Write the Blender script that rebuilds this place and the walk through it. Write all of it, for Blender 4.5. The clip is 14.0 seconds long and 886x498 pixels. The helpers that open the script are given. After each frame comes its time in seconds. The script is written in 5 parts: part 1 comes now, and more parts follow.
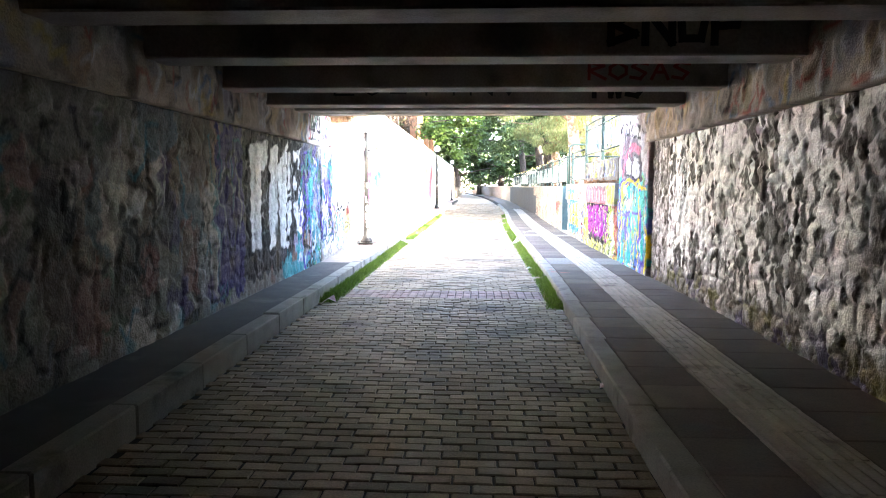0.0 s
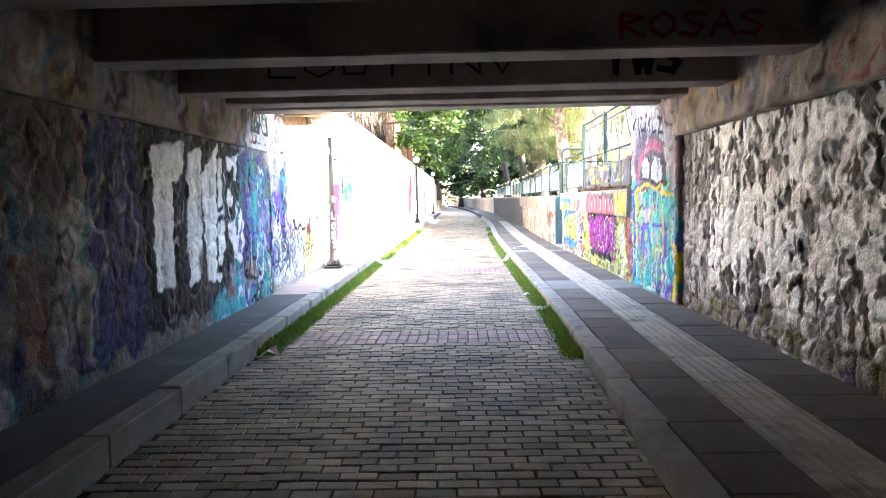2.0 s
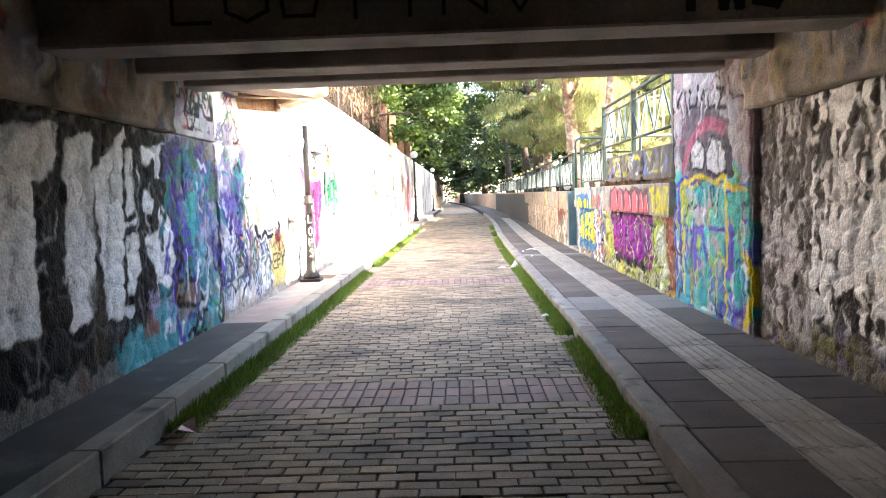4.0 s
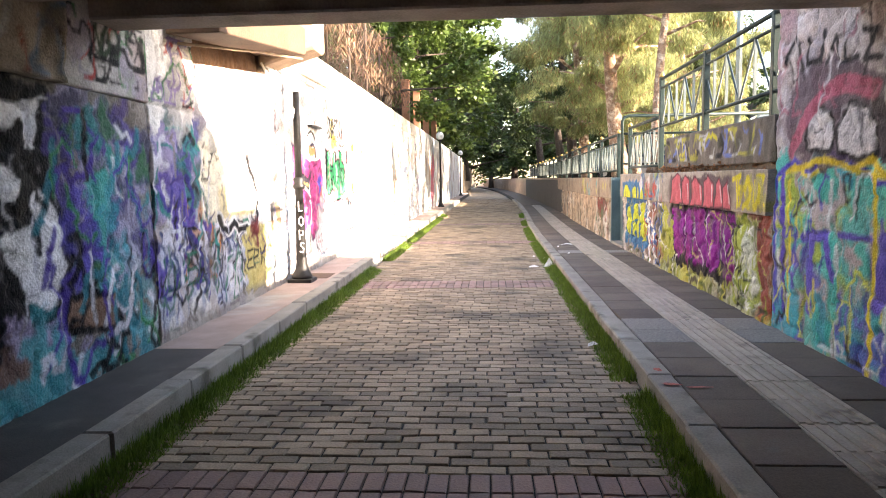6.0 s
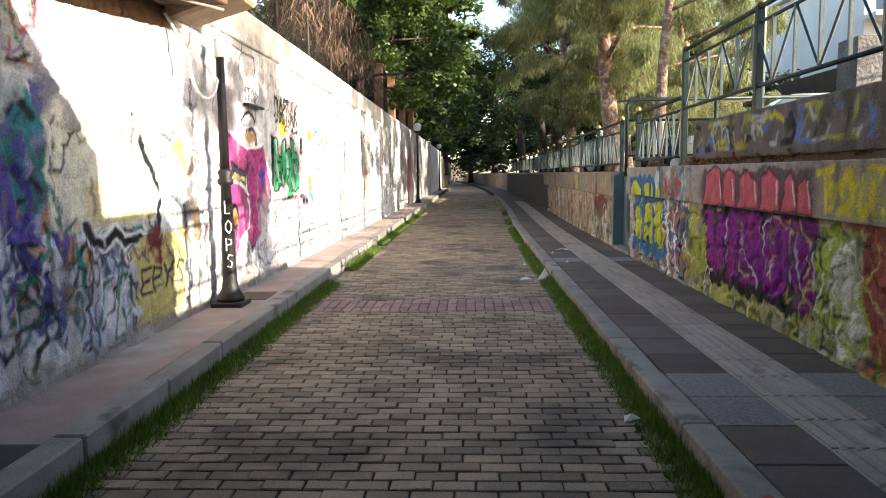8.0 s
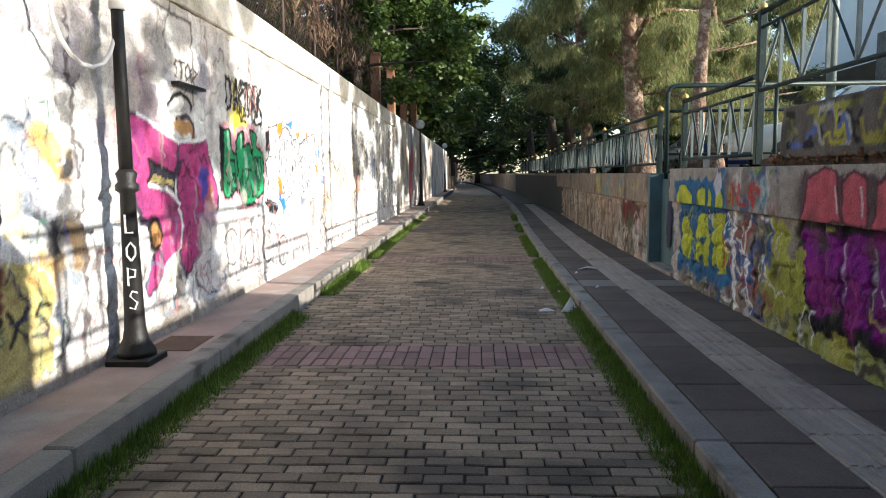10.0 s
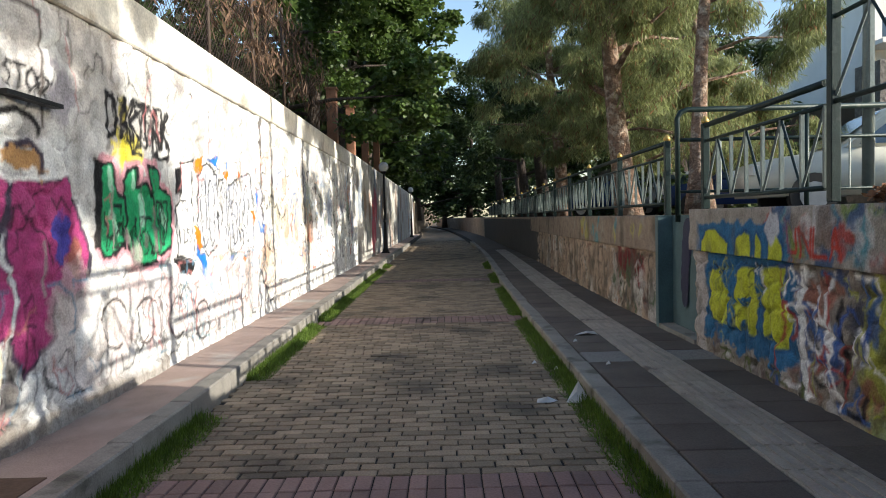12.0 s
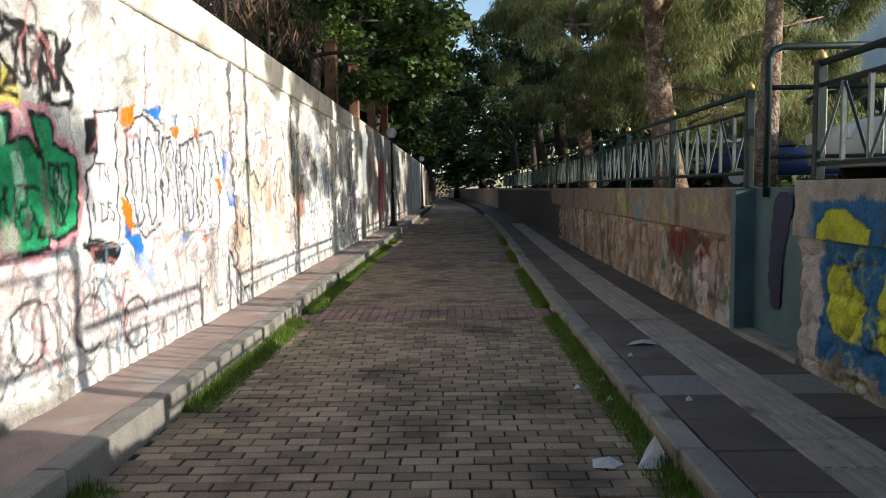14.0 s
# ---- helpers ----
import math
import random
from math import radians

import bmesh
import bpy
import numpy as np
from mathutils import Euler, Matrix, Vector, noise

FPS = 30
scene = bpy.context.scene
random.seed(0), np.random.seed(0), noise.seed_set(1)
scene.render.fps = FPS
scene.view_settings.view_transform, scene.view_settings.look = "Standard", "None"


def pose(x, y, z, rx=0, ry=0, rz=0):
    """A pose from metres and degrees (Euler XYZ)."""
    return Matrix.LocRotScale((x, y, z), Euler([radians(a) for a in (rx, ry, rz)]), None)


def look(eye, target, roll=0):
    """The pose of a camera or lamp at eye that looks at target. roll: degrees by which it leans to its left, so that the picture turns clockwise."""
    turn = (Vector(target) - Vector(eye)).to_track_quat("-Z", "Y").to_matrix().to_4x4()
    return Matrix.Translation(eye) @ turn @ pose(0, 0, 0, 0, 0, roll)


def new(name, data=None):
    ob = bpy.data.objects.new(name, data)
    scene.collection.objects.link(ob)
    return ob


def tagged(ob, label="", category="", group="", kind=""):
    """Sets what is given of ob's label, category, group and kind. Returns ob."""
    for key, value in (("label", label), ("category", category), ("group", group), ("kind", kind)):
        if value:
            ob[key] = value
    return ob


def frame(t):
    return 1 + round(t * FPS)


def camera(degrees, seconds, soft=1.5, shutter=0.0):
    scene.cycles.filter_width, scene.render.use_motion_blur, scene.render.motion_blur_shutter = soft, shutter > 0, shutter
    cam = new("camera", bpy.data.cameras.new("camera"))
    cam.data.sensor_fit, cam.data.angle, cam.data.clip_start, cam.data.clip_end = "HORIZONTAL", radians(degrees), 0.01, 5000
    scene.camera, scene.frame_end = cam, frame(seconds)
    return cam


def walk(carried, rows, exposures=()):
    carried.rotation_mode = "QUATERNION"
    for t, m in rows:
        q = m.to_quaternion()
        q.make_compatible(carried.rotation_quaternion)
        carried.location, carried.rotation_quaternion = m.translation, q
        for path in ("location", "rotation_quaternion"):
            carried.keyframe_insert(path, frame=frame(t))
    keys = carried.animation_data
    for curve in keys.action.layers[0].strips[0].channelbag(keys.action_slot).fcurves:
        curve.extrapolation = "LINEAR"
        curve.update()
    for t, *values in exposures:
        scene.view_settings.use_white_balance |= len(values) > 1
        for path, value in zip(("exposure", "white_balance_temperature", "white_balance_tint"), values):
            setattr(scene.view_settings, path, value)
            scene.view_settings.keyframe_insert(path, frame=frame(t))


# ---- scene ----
cam = camera(64.6, 14.0, soft=1.0)
METRES, EYE, TILT, LEAN, TURN = 14.7, 1.5, 0.0, 0.0, 2.9
ROWS = [
    (0.0, 0.0, 0.0, 0.0, 0.02, -5.15, -0.22),
    (0.5, -0.0002, 0.0385, -0.0, -3.09, -5.24, 1.06),
    (1.0, 0.0029, 0.0749, -0.0005, -0.48, -4.32, 0.61),
    (1.5, 0.0041, 0.1131, -0.0008, -2.5, -3.43, 1.55),
    (2.0, 0.0044, 0.1507, -0.0019, -1.47, -4.1, 1.12),
    (2.5, 0.0087, 0.1891, -0.001, -0.84, -4.57, 0.39),
    (3.0, 0.009, 0.2241, 0.0005, -1.61, -4.41, 1.75),
    (5.5, 0.018, 0.4056, 0.0001, -0.74, -4.5, 1.73),
    (6.0, 0.0237, 0.4398, 0.0009, 1.0, -5.66, 0.93),
    (6.5, 0.0228, 0.4743, 0.0016, -2.28, -6.18, 1.17),
    (7.0, 0.0271, 0.5104, 0.0016, 0.84, -6.16, 0.74),
    (7.5, 0.0246, 0.5459, -0.0, -2.27, -5.75, 1.06),
    (8.0, 0.0269, 0.5844, 0.0001, -0.69, -6.13, 0.75),
    (10.5, 0.0371, 0.7644, 0.0017, -0.12, -6.09, 0.59),
    (11.0, 0.0354, 0.7983, 0.0012, -2.59, -5.19, 1.4),
    (11.5, 0.0355, 0.8314, 0.0025, -2.06, -2.67, 2.06),
    (12.0, 0.0387, 0.8647, 0.0022, -2.83, -2.53, 1.38),
    (12.5, 0.0383, 0.8981, 0.0028, -5.13, -4.58, 1.1),
    (13.0, 0.044, 0.9317, 0.0031, -1.95, -5.29, -0.2),
    (13.5, 0.042, 0.9647, 0.0029, -4.47, -6.59, 1.33),
    (14.0, 0.0452, 0.9963, 0.0029, -1.85, -4.92, 0.98),
]
walk(cam, [(t, pose(0, 0, EYE, TILT, LEAN, TURN) @ pose(METRES * x, METRES * y, METRES * z, 90 + pitch, roll, yaw)) for t, x, y, z, yaw, pitch, roll in ROWS],
     exposures=[(0.0, 5.3, 6350, 13), (1.0, 5.1, 6350, 13), (2.0, 4.8, 6350, 14), (3.0, 4.4, 6500, 14), (5.5, 3.58, 7600, 21), (6.5, 2.9, 7600, 18), (8.0, 1.88, 6900, 13), (10.5, 1.23, 6300, 9), (12.0, 0.93, 6300, 8), (14.0, 0.65, 6350, 8)])

# ---- world and sun ----
SUN_WAY = Vector((-1.0, 0.33, -0.34)).normalized()
world = bpy.data.worlds.new("sky")
scene.world = world
world.use_nodes = True
wn = world.node_tree.nodes
sky = wn.new("ShaderNodeTexSky")
sky.sky_type, sky.sun_disc = "NISHITA", False
sky.sun_elevation, sky.sun_rotation = radians(17.9), radians(108.3)
world.node_tree.links.new(sky.outputs[0], wn["Background"].inputs[0])
wn["Background"].inputs[1].default_value = 0.15
sun = new("sun", bpy.data.lights.new("sun", "SUN"))
sun.data.energy, sun.data.angle, sun.data.color = 4.2, radians(0.53), (1.0, 0.93, 0.82)
sun.matrix_world = look((20, 0, 20), Vector((20, 0, 20)) + SUN_WAY)


# ---- materials ----
def material(name, colour, rough=0.8, metal=0.0, vary=0.25, scale=6.0, fine=60.0, bump=0.3, attribute=False,
             per_piece=0.0, stain=None, stain_scale=1.2, stain_size=0.55, depth=0.01, translucent=0.0, specular=0.4):
    m = bpy.data.materials.new(name)
    m.use_nodes = True
    n, l = m.node_tree.nodes, m.node_tree.links
    b = n["Principled BSDF"]
    b.inputs["Roughness"].default_value, b.inputs["Metallic"].default_value = rough, metal
    b.inputs["Specular IOR Level"].default_value = specular
    big, small = n.new("ShaderNodeTexNoise"), n.new("ShaderNodeTexNoise")
    big.inputs["Scale"].default_value, big.inputs["Detail"].default_value = scale, 4
    small.inputs["Scale"].default_value, small.inputs["Detail"].default_value = fine, 3
    geo = n.new("ShaderNodeNewGeometry")
    for t in (big, small):
        l.new(geo.outputs["Position"], t.inputs["Vector"])
    if attribute:
        a = n.new("ShaderNodeAttribute")
        a.attribute_name = "paint"
        src = a.outputs["Color"]
    else:
        c = n.new("ShaderNodeRGB")
        c.outputs[0].default_value = (*colour, 1)
        src = c.outputs[0]
    if stain:
        t = n.new("ShaderNodeTexNoise")
        t.inputs["Scale"].default_value, t.inputs["Detail"].default_value = stain_scale, 6
        l.new(geo.outputs["Position"], t.inputs["Vector"])
        r = n.new("ShaderNodeMapRange")
        r.inputs["From Min"].default_value, r.inputs["From Max"].default_value = stain_size, stain_size + 0.12
        l.new(t.outputs["Fac"], r.inputs["Value"])
        mix = n.new("ShaderNodeMix")
        mix.data_type = "RGBA"
        l.new(r.outputs[0], mix.inputs["Factor"])
        l.new(src, mix.inputs["A"])
        mix.inputs["B"].default_value = (*stain, 1)
        src = mix.outputs["Result"]
    add = n.new("ShaderNodeMath")
    add.operation = "ADD"
    l.new(big.outputs["Fac"], add.inputs[0])
    l.new(small.outputs["Fac"], add.inputs[1])
    ran = n.new("ShaderNodeMapRange")
    ran.inputs["From Min"].default_value, ran.inputs["From Max"].default_value = 0.6, 1.4
    ran.inputs["To Min"].default_value, ran.inputs["To Max"].default_value = 1 - vary, 1 + vary
    l.new(add.outputs[0], ran.inputs["Value"])
    value = ran.outputs[0]
    if per_piece:
        info = n.new("ShaderNodeObjectInfo")
        both = n.new("ShaderNodeMath")
        both.operation = "ADD"
        l.new(info.outputs["Random"], both.inputs[0])
        l.new(geo.outputs["Random Per Island"], both.inputs[1])
        fr = n.new("ShaderNodeMath")
        fr.operation = "FRACT"
        l.new(both.outputs[0], fr.inputs[0])
        pr = n.new("ShaderNodeMapRange")
        pr.inputs["To Min"].default_value, pr.inputs["To Max"].default_value = 1 - per_piece, 1 + per_piece
        l.new(fr.outputs[0], pr.inputs["Value"])
        mu = n.new("ShaderNodeMath")
        mu.operation = "MULTIPLY"
        l.new(value, mu.inputs[0])
        l.new(pr.outputs[0], mu.inputs[1])
        value = mu.outputs[0]
    mul = n.new("ShaderNodeVectorMath")
    mul.operation = "SCALE"
    l.new(src, mul.inputs[0])
    l.new(value, mul.inputs["Scale"])
    l.new(mul.outputs[0], b.inputs["Base Color"])
    bp = n.new("ShaderNodeBump")
    bp.inputs["Strength"].default_value, bp.inputs["Distance"].default_value = bump, depth
    l.new(add.outputs[0], bp.inputs["Height"])
    l.new(bp.outputs[0], b.inputs["Normal"])
    if translucent:
        tr, ms = n.new("ShaderNodeBsdfTranslucent"), n.new("ShaderNodeMixShader")
        l.new(mul.outputs[0], tr.inputs["Color"])
        ms.inputs[0].default_value = translucent
        l.new(b.outputs[0], ms.inputs[1])
        l.new(tr.outputs[0], ms.inputs[2])
        l.new(ms.outputs[0], n["Material Output"].inputs["Surface"])
    return m


PAINTED = material("painted masonry", (1, 1, 1), 0.75, specular=0.2, attribute=True, vary=0.38, scale=9, fine=60, bump=0.8, depth=0.012)
SILVERED = material("painted rubble", (1, 1, 1), 0.45, specular=0.2, attribute=True, vary=0.4, scale=10, fine=50, bump=0.8, depth=0.015)


def paint_gloss(m):
    """Pale enamel shines; dark bare stone stays matt."""
    n, l = m.node_tree.nodes, m.node_tree.links
    r = n.new("ShaderNodeMapRange")
    r.inputs["From Min"].default_value, r.inputs["From Max"].default_value = 0.2, 0.7
    r.inputs["To Min"].default_value, r.inputs["To Max"].default_value = 0.06, 0.75
    a = next(k for k in n if k.type == "ATTRIBUTE")
    l.new(a.outputs["Fac"], r.inputs["Value"])
    l.new(r.outputs[0], n["Principled BSDF"].inputs["Specular IOR Level"])


paint_gloss(SILVERED)
PAVER = material("clay paver", (0.262, 0.197, 0.132), 0.72, vary=0.4, scale=2.2, fine=70, bump=0.4, per_piece=0.34, stain=(0.11, 0.085, 0.06), stain_scale=1.1, stain_size=0.53, specular=0.3)
PAVER_RED = material("red clay paver", (0.23, 0.14, 0.12), 0.7, vary=0.3, scale=2.2, fine=70, bump=0.4, per_piece=0.25, stain=(0.08, 0.06, 0.05), stain_scale=0.9, stain_size=0.58)
JOINT = material("sandy joint", (0.025, 0.021, 0.017), 0.95, vary=0.3, scale=4, fine=90)
KERB = material("kerb concrete", (0.24, 0.22, 0.19), 0.85, vary=0.3, scale=5, fine=80, per_piece=0.15, stain=(0.1, 0.09, 0.07), stain_scale=3, stain_size=0.58)
SLAB = material("dark paving slab", (0.128, 0.103, 0.086), 0.85, specular=0.2, vary=0.3, scale=3, fine=90, per_piece=0.18, stain=(0.12, 0.11, 0.1), stain_scale=4, stain_size=0.62)
SLAB_PALE = material("pale speckled slab", (0.2, 0.185, 0.17), 0.8, vary=0.55, scale=40, fine=140, per_piece=0.1)
TACTILE = material("tactile slab", (0.34, 0.29, 0.24), 0.75, vary=0.25, scale=4, fine=70, per_piece=0.12, stain=(0.15, 0.12, 0.1), stain_scale=3, stain_size=0.6)
WALKWAY = material("worn red concrete", (0.34, 0.25, 0.21), 0.88, vary=0.35, scale=3, fine=110, stain=(0.38, 0.34, 0.3), stain_scale=1.4, stain_size=0.56)
CONCRETE = material("sooty concrete", (0.32, 0.265, 0.225), 0.85, vary=0.35, scale=3, fine=50, stain=(0.18, 0.145, 0.12), stain_scale=1.6, stain_size=0.52)
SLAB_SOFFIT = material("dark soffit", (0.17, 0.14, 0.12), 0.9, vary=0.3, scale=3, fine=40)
BROWN = material("rusty brown render", (0.1, 0.06, 0.037), 0.85, vary=0.35, scale=3, fine=40)
CORBEL = material("weathered corbel concrete", (0.42, 0.31, 0.22), 0.85, vary=0.3, scale=5, fine=50)
SOIL = material("dry soil", (0.1, 0.075, 0.05), 0.95, vary=0.4, scale=1.5, fine=30, bump=0.6)
ASPHALT = material("asphalt", (0.055, 0.053, 0.05), 0.85, vary=0.25, scale=2, fine=120)
IRON = material("green painted steel", (0.012, 0.026, 0.022), 0.45, metal=0.2, vary=0.3, scale=12, fine=80, stain=(0.06, 0.07, 0.065), stain_scale=9, stain_size=0.62)
IRON_GREY = material("grey painted steel", (0.16, 0.19, 0.175), 0.4, metal=0.2, vary=0.25, scale=12, fine=80)
BLACK = material("black cast iron", (0.02, 0.019, 0.018), 0.5, metal=0.3, vary=0.4, scale=15, fine=90)
GOLD = material("gilded cap", (0.5, 0.34, 0.1), 0.45, metal=0.5, vary=0.2)
TEAL = material("teal painted panel", (0.075, 0.13, 0.135), 0.6, vary=0.3, scale=4, fine=60)
NAVY = material("navy spray paint", (0.012, 0.014, 0.05), 0.6, vary=0.3)
BARK = material("pine bark", (0.2, 0.125, 0.085), 0.95, vary=0.6, scale=9, fine=30, bump=1.0, depth=0.05, stain=(0.34, 0.27, 0.21), stain_scale=7, stain_size=0.5)
BARK_DARK = material("dark bark", (0.06, 0.045, 0.035), 0.95, vary=0.5, scale=9, fine=30, bump=1.0, depth=0.04)
PINE = material("pine needles", (0.225, 0.25, 0.105), 0.7, vary=0.5, scale=0.9, fine=6, bump=0.0, per_piece=0.4, translucent=0.5)
LEAF = material("broad leaves", (0.065, 0.105, 0.02), 0.5, vary=0.5, scale=0.8, fine=5, bump=0.0, per_piece=0.4, translucent=0.4)
DARK_LEAF = material("dark leaves", (0.04, 0.065, 0.018), 0.6, vary=0.5, scale=0.6, fine=4, bump=0.0, per_piece=0.4, translucent=0.3)
DRY = material("dry twigs", (0.24, 0.12, 0.06), 0.8, vary=0.4, scale=2, fine=9, bump=0.0, per_piece=0.3, translucent=0.3)
GRASS = material("verge grass", (0.12, 0.19, 0.025), 0.6, vary=0.4, scale=5, fine=20, bump=0.0, per_piece=0.35, translucent=0.35)
WHITE = material("white plastic", (0.75, 0.74, 0.72), 0.4, vary=0.08)
PAPER = material("white paper", (0.85, 0.84, 0.82), 0.7, vary=0.1, scale=20)
FOIL = material("crumpled foil", (0.5, 0.3, 0.3), 0.35, metal=0.4, vary=0.4, scale=30)
GLOBE = material("milky lamp globe", (0.75, 0.74, 0.7), 0.25, vary=0.06)
RUBBER = material("tyre rubber", (0.02, 0.02, 0.02), 0.85, vary=0.2)
RIM = material("wheel rim alloy", (0.4, 0.4, 0.41), 0.3, metal=0.8, vary=0.1)
CAR_CREAM = material("cream car paint", (0.62, 0.6, 0.5), 0.25, vary=0.06)
CAR_BLUE = material("blue car paint", (0.02, 0.04, 0.13), 0.22, vary=0.06)
CAR_SILVER = material("silver car paint", (0.4, 0.42, 0.45), 0.25, metal=0.4, vary=0.06)
CAR_GLASS = material("car glass", (0.05, 0.08, 0.12), 0.06, vary=0.05, bump=0.0)
RED_LENS = material("red lamp lens", (0.35, 0.02, 0.015), 0.2, vary=0.05)
PLASTER = material("white plaster", (0.72, 0.7, 0.66), 0.8, vary=0.1, scale=1)
COPING = material("stained pale coping", (0.6, 0.57, 0.5), 0.85, vary=0.35, scale=4, fine=40, stain=(0.36, 0.32, 0.26), stain_scale=1.8, stain_size=0.55)
STONE = material("grey retaining stone", (0.2, 0.18, 0.16), 0.9, vary=0.5, scale=1.2, fine=8, bump=0.8, depth=0.06)
TAN = material("tan retaining stone", (0.36, 0.27, 0.2), 0.9, vary=0.5, scale=1.5, fine=9, bump=0.8, depth=0.04)
PANE = material("dark window pane", (0.04, 0.05, 0.06), 0.08, vary=0.1, bump=0.0)
MESH_WIRE = material("rusted wire", (0.07, 0.05, 0.04), 0.7, metal=0.3, vary=0.3)
RUST_POST = material("red-brown brick pier", (0.27, 0.13, 0.075), 0.9, vary=0.35, scale=4, fine=30)


# ---- mesh helpers ----
def box(bm, x0, x1, y0, y1, z0, z1, bevel=0.0):
    r = bmesh.ops.create_cube(bm, size=1)
    for v in r["verts"]:
        v.co = Vector(((x0 + x1) / 2 + v.co.x * (x1 - x0), (y0 + y1) / 2 + v.co.y * (y1 - y0), (z0 + z1) / 2 + v.co.z * (z1 - z0)))
    if bevel:
        bmesh.ops.bevel(bm, geom=list({e for v in r["verts"] for e in v.link_edges}), offset=bevel, segments=1, affect="EDGES")


def tube(bm, pts, radii, sides=8, cap=True):
    pts = [Vector(p) for p in pts]
    if not isinstance(radii, (list, tuple)):
        radii = [radii] * len(pts)
    rings = []
    for i, p in enumerate(pts):
        d = (pts[min(i + 1, len(pts) - 1)] - pts[max(i - 1, 0)]).normalized()
        a = d.cross(Vector((0, 1, 0)) if abs(d.y) < 0.9 else Vector((1, 0, 0))).normalized()
        b = d.cross(a)
        rings.append([bm.verts.new(p + radii[i] * (math.cos(k * math.tau / sides) * a + math.sin(k * math.tau / sides) * b)) for k in range(sides)])
    for r, s in zip(rings, rings[1:]):
        for k in range(sides):
            bm.faces.new((r[k], r[(k + 1) % sides], s[(k + 1) % sides], s[k])).smooth = sides > 5
    if cap:
        bm.faces.new(rings[0][::-1])
        bm.faces.new(rings[-1])


def lathe(bm, at, profile, sides=16):
    x, y, z = at
    tube(bm, [(x, y, z + h) for h, r in profile], [r for h, r in profile], sides)


def ball(bm, at, r, sub=2):
    res = bmesh.ops.create_icosphere(bm, subdivisions=sub, radius=r, matrix=Matrix.Translation(at))
    for v in res["verts"]:
        for f in v.link_faces:
            f.smooth = True


def mesh_of(name, bm, mat):
    bmesh.ops.recalc_face_normals(bm, faces=bm.faces)
    me = bpy.data.meshes.new(name)
    bm.to_mesh(me)
    bm.free()
    me.materials.append(mat)
    return me


def part(name, bm, mat, parent=None, label=""):
    ob = new(name, mesh_of(name, bm, mat))
    ob.parent = parent
    return tagged(ob, label)


def boxed(name, mat, dims, parent=None, label="", bevel=0.0):
    bm = bmesh.new()
    box(bm, *dims, bevel)
    return part(name, bm, mat, parent, label)


def rod(name, mat, pts, r, parent=None, label="", sides=8):
    bm = bmesh.new()
    tube(bm, pts, r, sides)
    return part(name, bm, mat, parent, label)


def structure(ob, label, category):
    return tagged(ob, label, category, kind="structure")


# ---- painted walls: relief and spray paint laid on a fine sheet ----
def lattice(i, j, seed):
    h = np.sin(i * 127.1 + j * 311.7 + seed * 74.7) * 43758.5453
    return h - np.floor(h)


def vnoise(u, v, seed):
    i, j = np.floor(u), np.floor(v)
    f, g = u - i, v - j
    f, g = f * f * (3 - 2 * f), g * g * (3 - 2 * g)
    return (lattice(i, j, seed) * (1 - f) + lattice(i + 1, j, seed) * f) * (1 - g) + (lattice(i, j + 1, seed) * (1 - f) + lattice(i + 1, j + 1, seed) * f) * g


def cells(u, v, seed):
    i, j = np.floor(u), np.floor(v)
    d1, d2, who = np.full(u.shape, 9.0), np.full(u.shape, 9.0), np.zeros(u.shape)
    for a in (-1, 0, 1):
        for b in (-1, 0, 1):
            ci, cj = i + a, j + b
            d = np.hypot(u - ci - 0.15 - 0.7 * lattice(ci, cj, seed), v - cj - 0.15 - 0.7 * lattice(ci, cj, seed + 5))
            near = d < d1
            d2 = np.where(near, d1, np.minimum(d2, d))
            who = np.where(near, lattice(ci, cj, seed + 9), who)
            d1 = np.minimum(d1, d)
    return d1, d2 - d1, who


INK = (0.012, 0.011, 0.012)
CHALK = (0.78, 0.77, 0.74)
PALETTE = [(0.02, 0.05, 0.3), (0.02, 0.25, 0.3), (0.35, 0.05, 0.05), (0.5, 0.35, 0.03), (0.25, 0.04, 0.3), (0.03, 0.2, 0.06), (0.7, 0.68, 0.66), INK, INK]
GLYPHS = {"A": "0,0 .5,1 1,0|.2,.4 .8,.4", "B": "0,0 0,1 .8,.85 .1,.55 .9,.25 0,0", "C": "1,.9 .3,1 0,.5 .3,0 1,.1", "D": "0,0 0,1 .7,.9 1,.5 .7,.1 0,0",
          "E": "1,1 0,1 0,0 1,0|0,.5 .8,.5", "F": "0,0 0,1 .9,1|0,.55 .7,.55", "I": ".5,0 .5,1", "K": "0,0 0,1|1,1 0,.45 1,0", "L": "0,1 0,0 .9,0",
          "M": "0,0 .1,1 .5,.4 .9,1 1,0", "N": "0,0 0,1 1,0 1,1", "O": ".5,0 0,.3 0,.7 .5,1 1,.7 1,.3 .5,0", "P": "0,0 0,1 .9,.85 .8,.5 0,.45", "Q": ".5,0 0,.3 0,.7 .5,1 1,.7 1,.3 .5,0|.6,.3 1,-.1",
          "R": "0,0 0,1 .9,.8 0,.5 1,0", "S": "1,.9 .4,1 .1,.75 .9,.35 .6,0 0,.1", "T": "0,1 1,1|.5,1 .5,0", "U": "0,1 .1,.1 .8,.1 1,1", "V": "0,1 .5,0 1,1",
          "W": "0,1 .25,0 .5,.7 .75,0 1,1", "X": "0,0 1,1|0,1 1,0", "Y": "0,1 .5,.5 1,1|.5,.5 .5,0"}


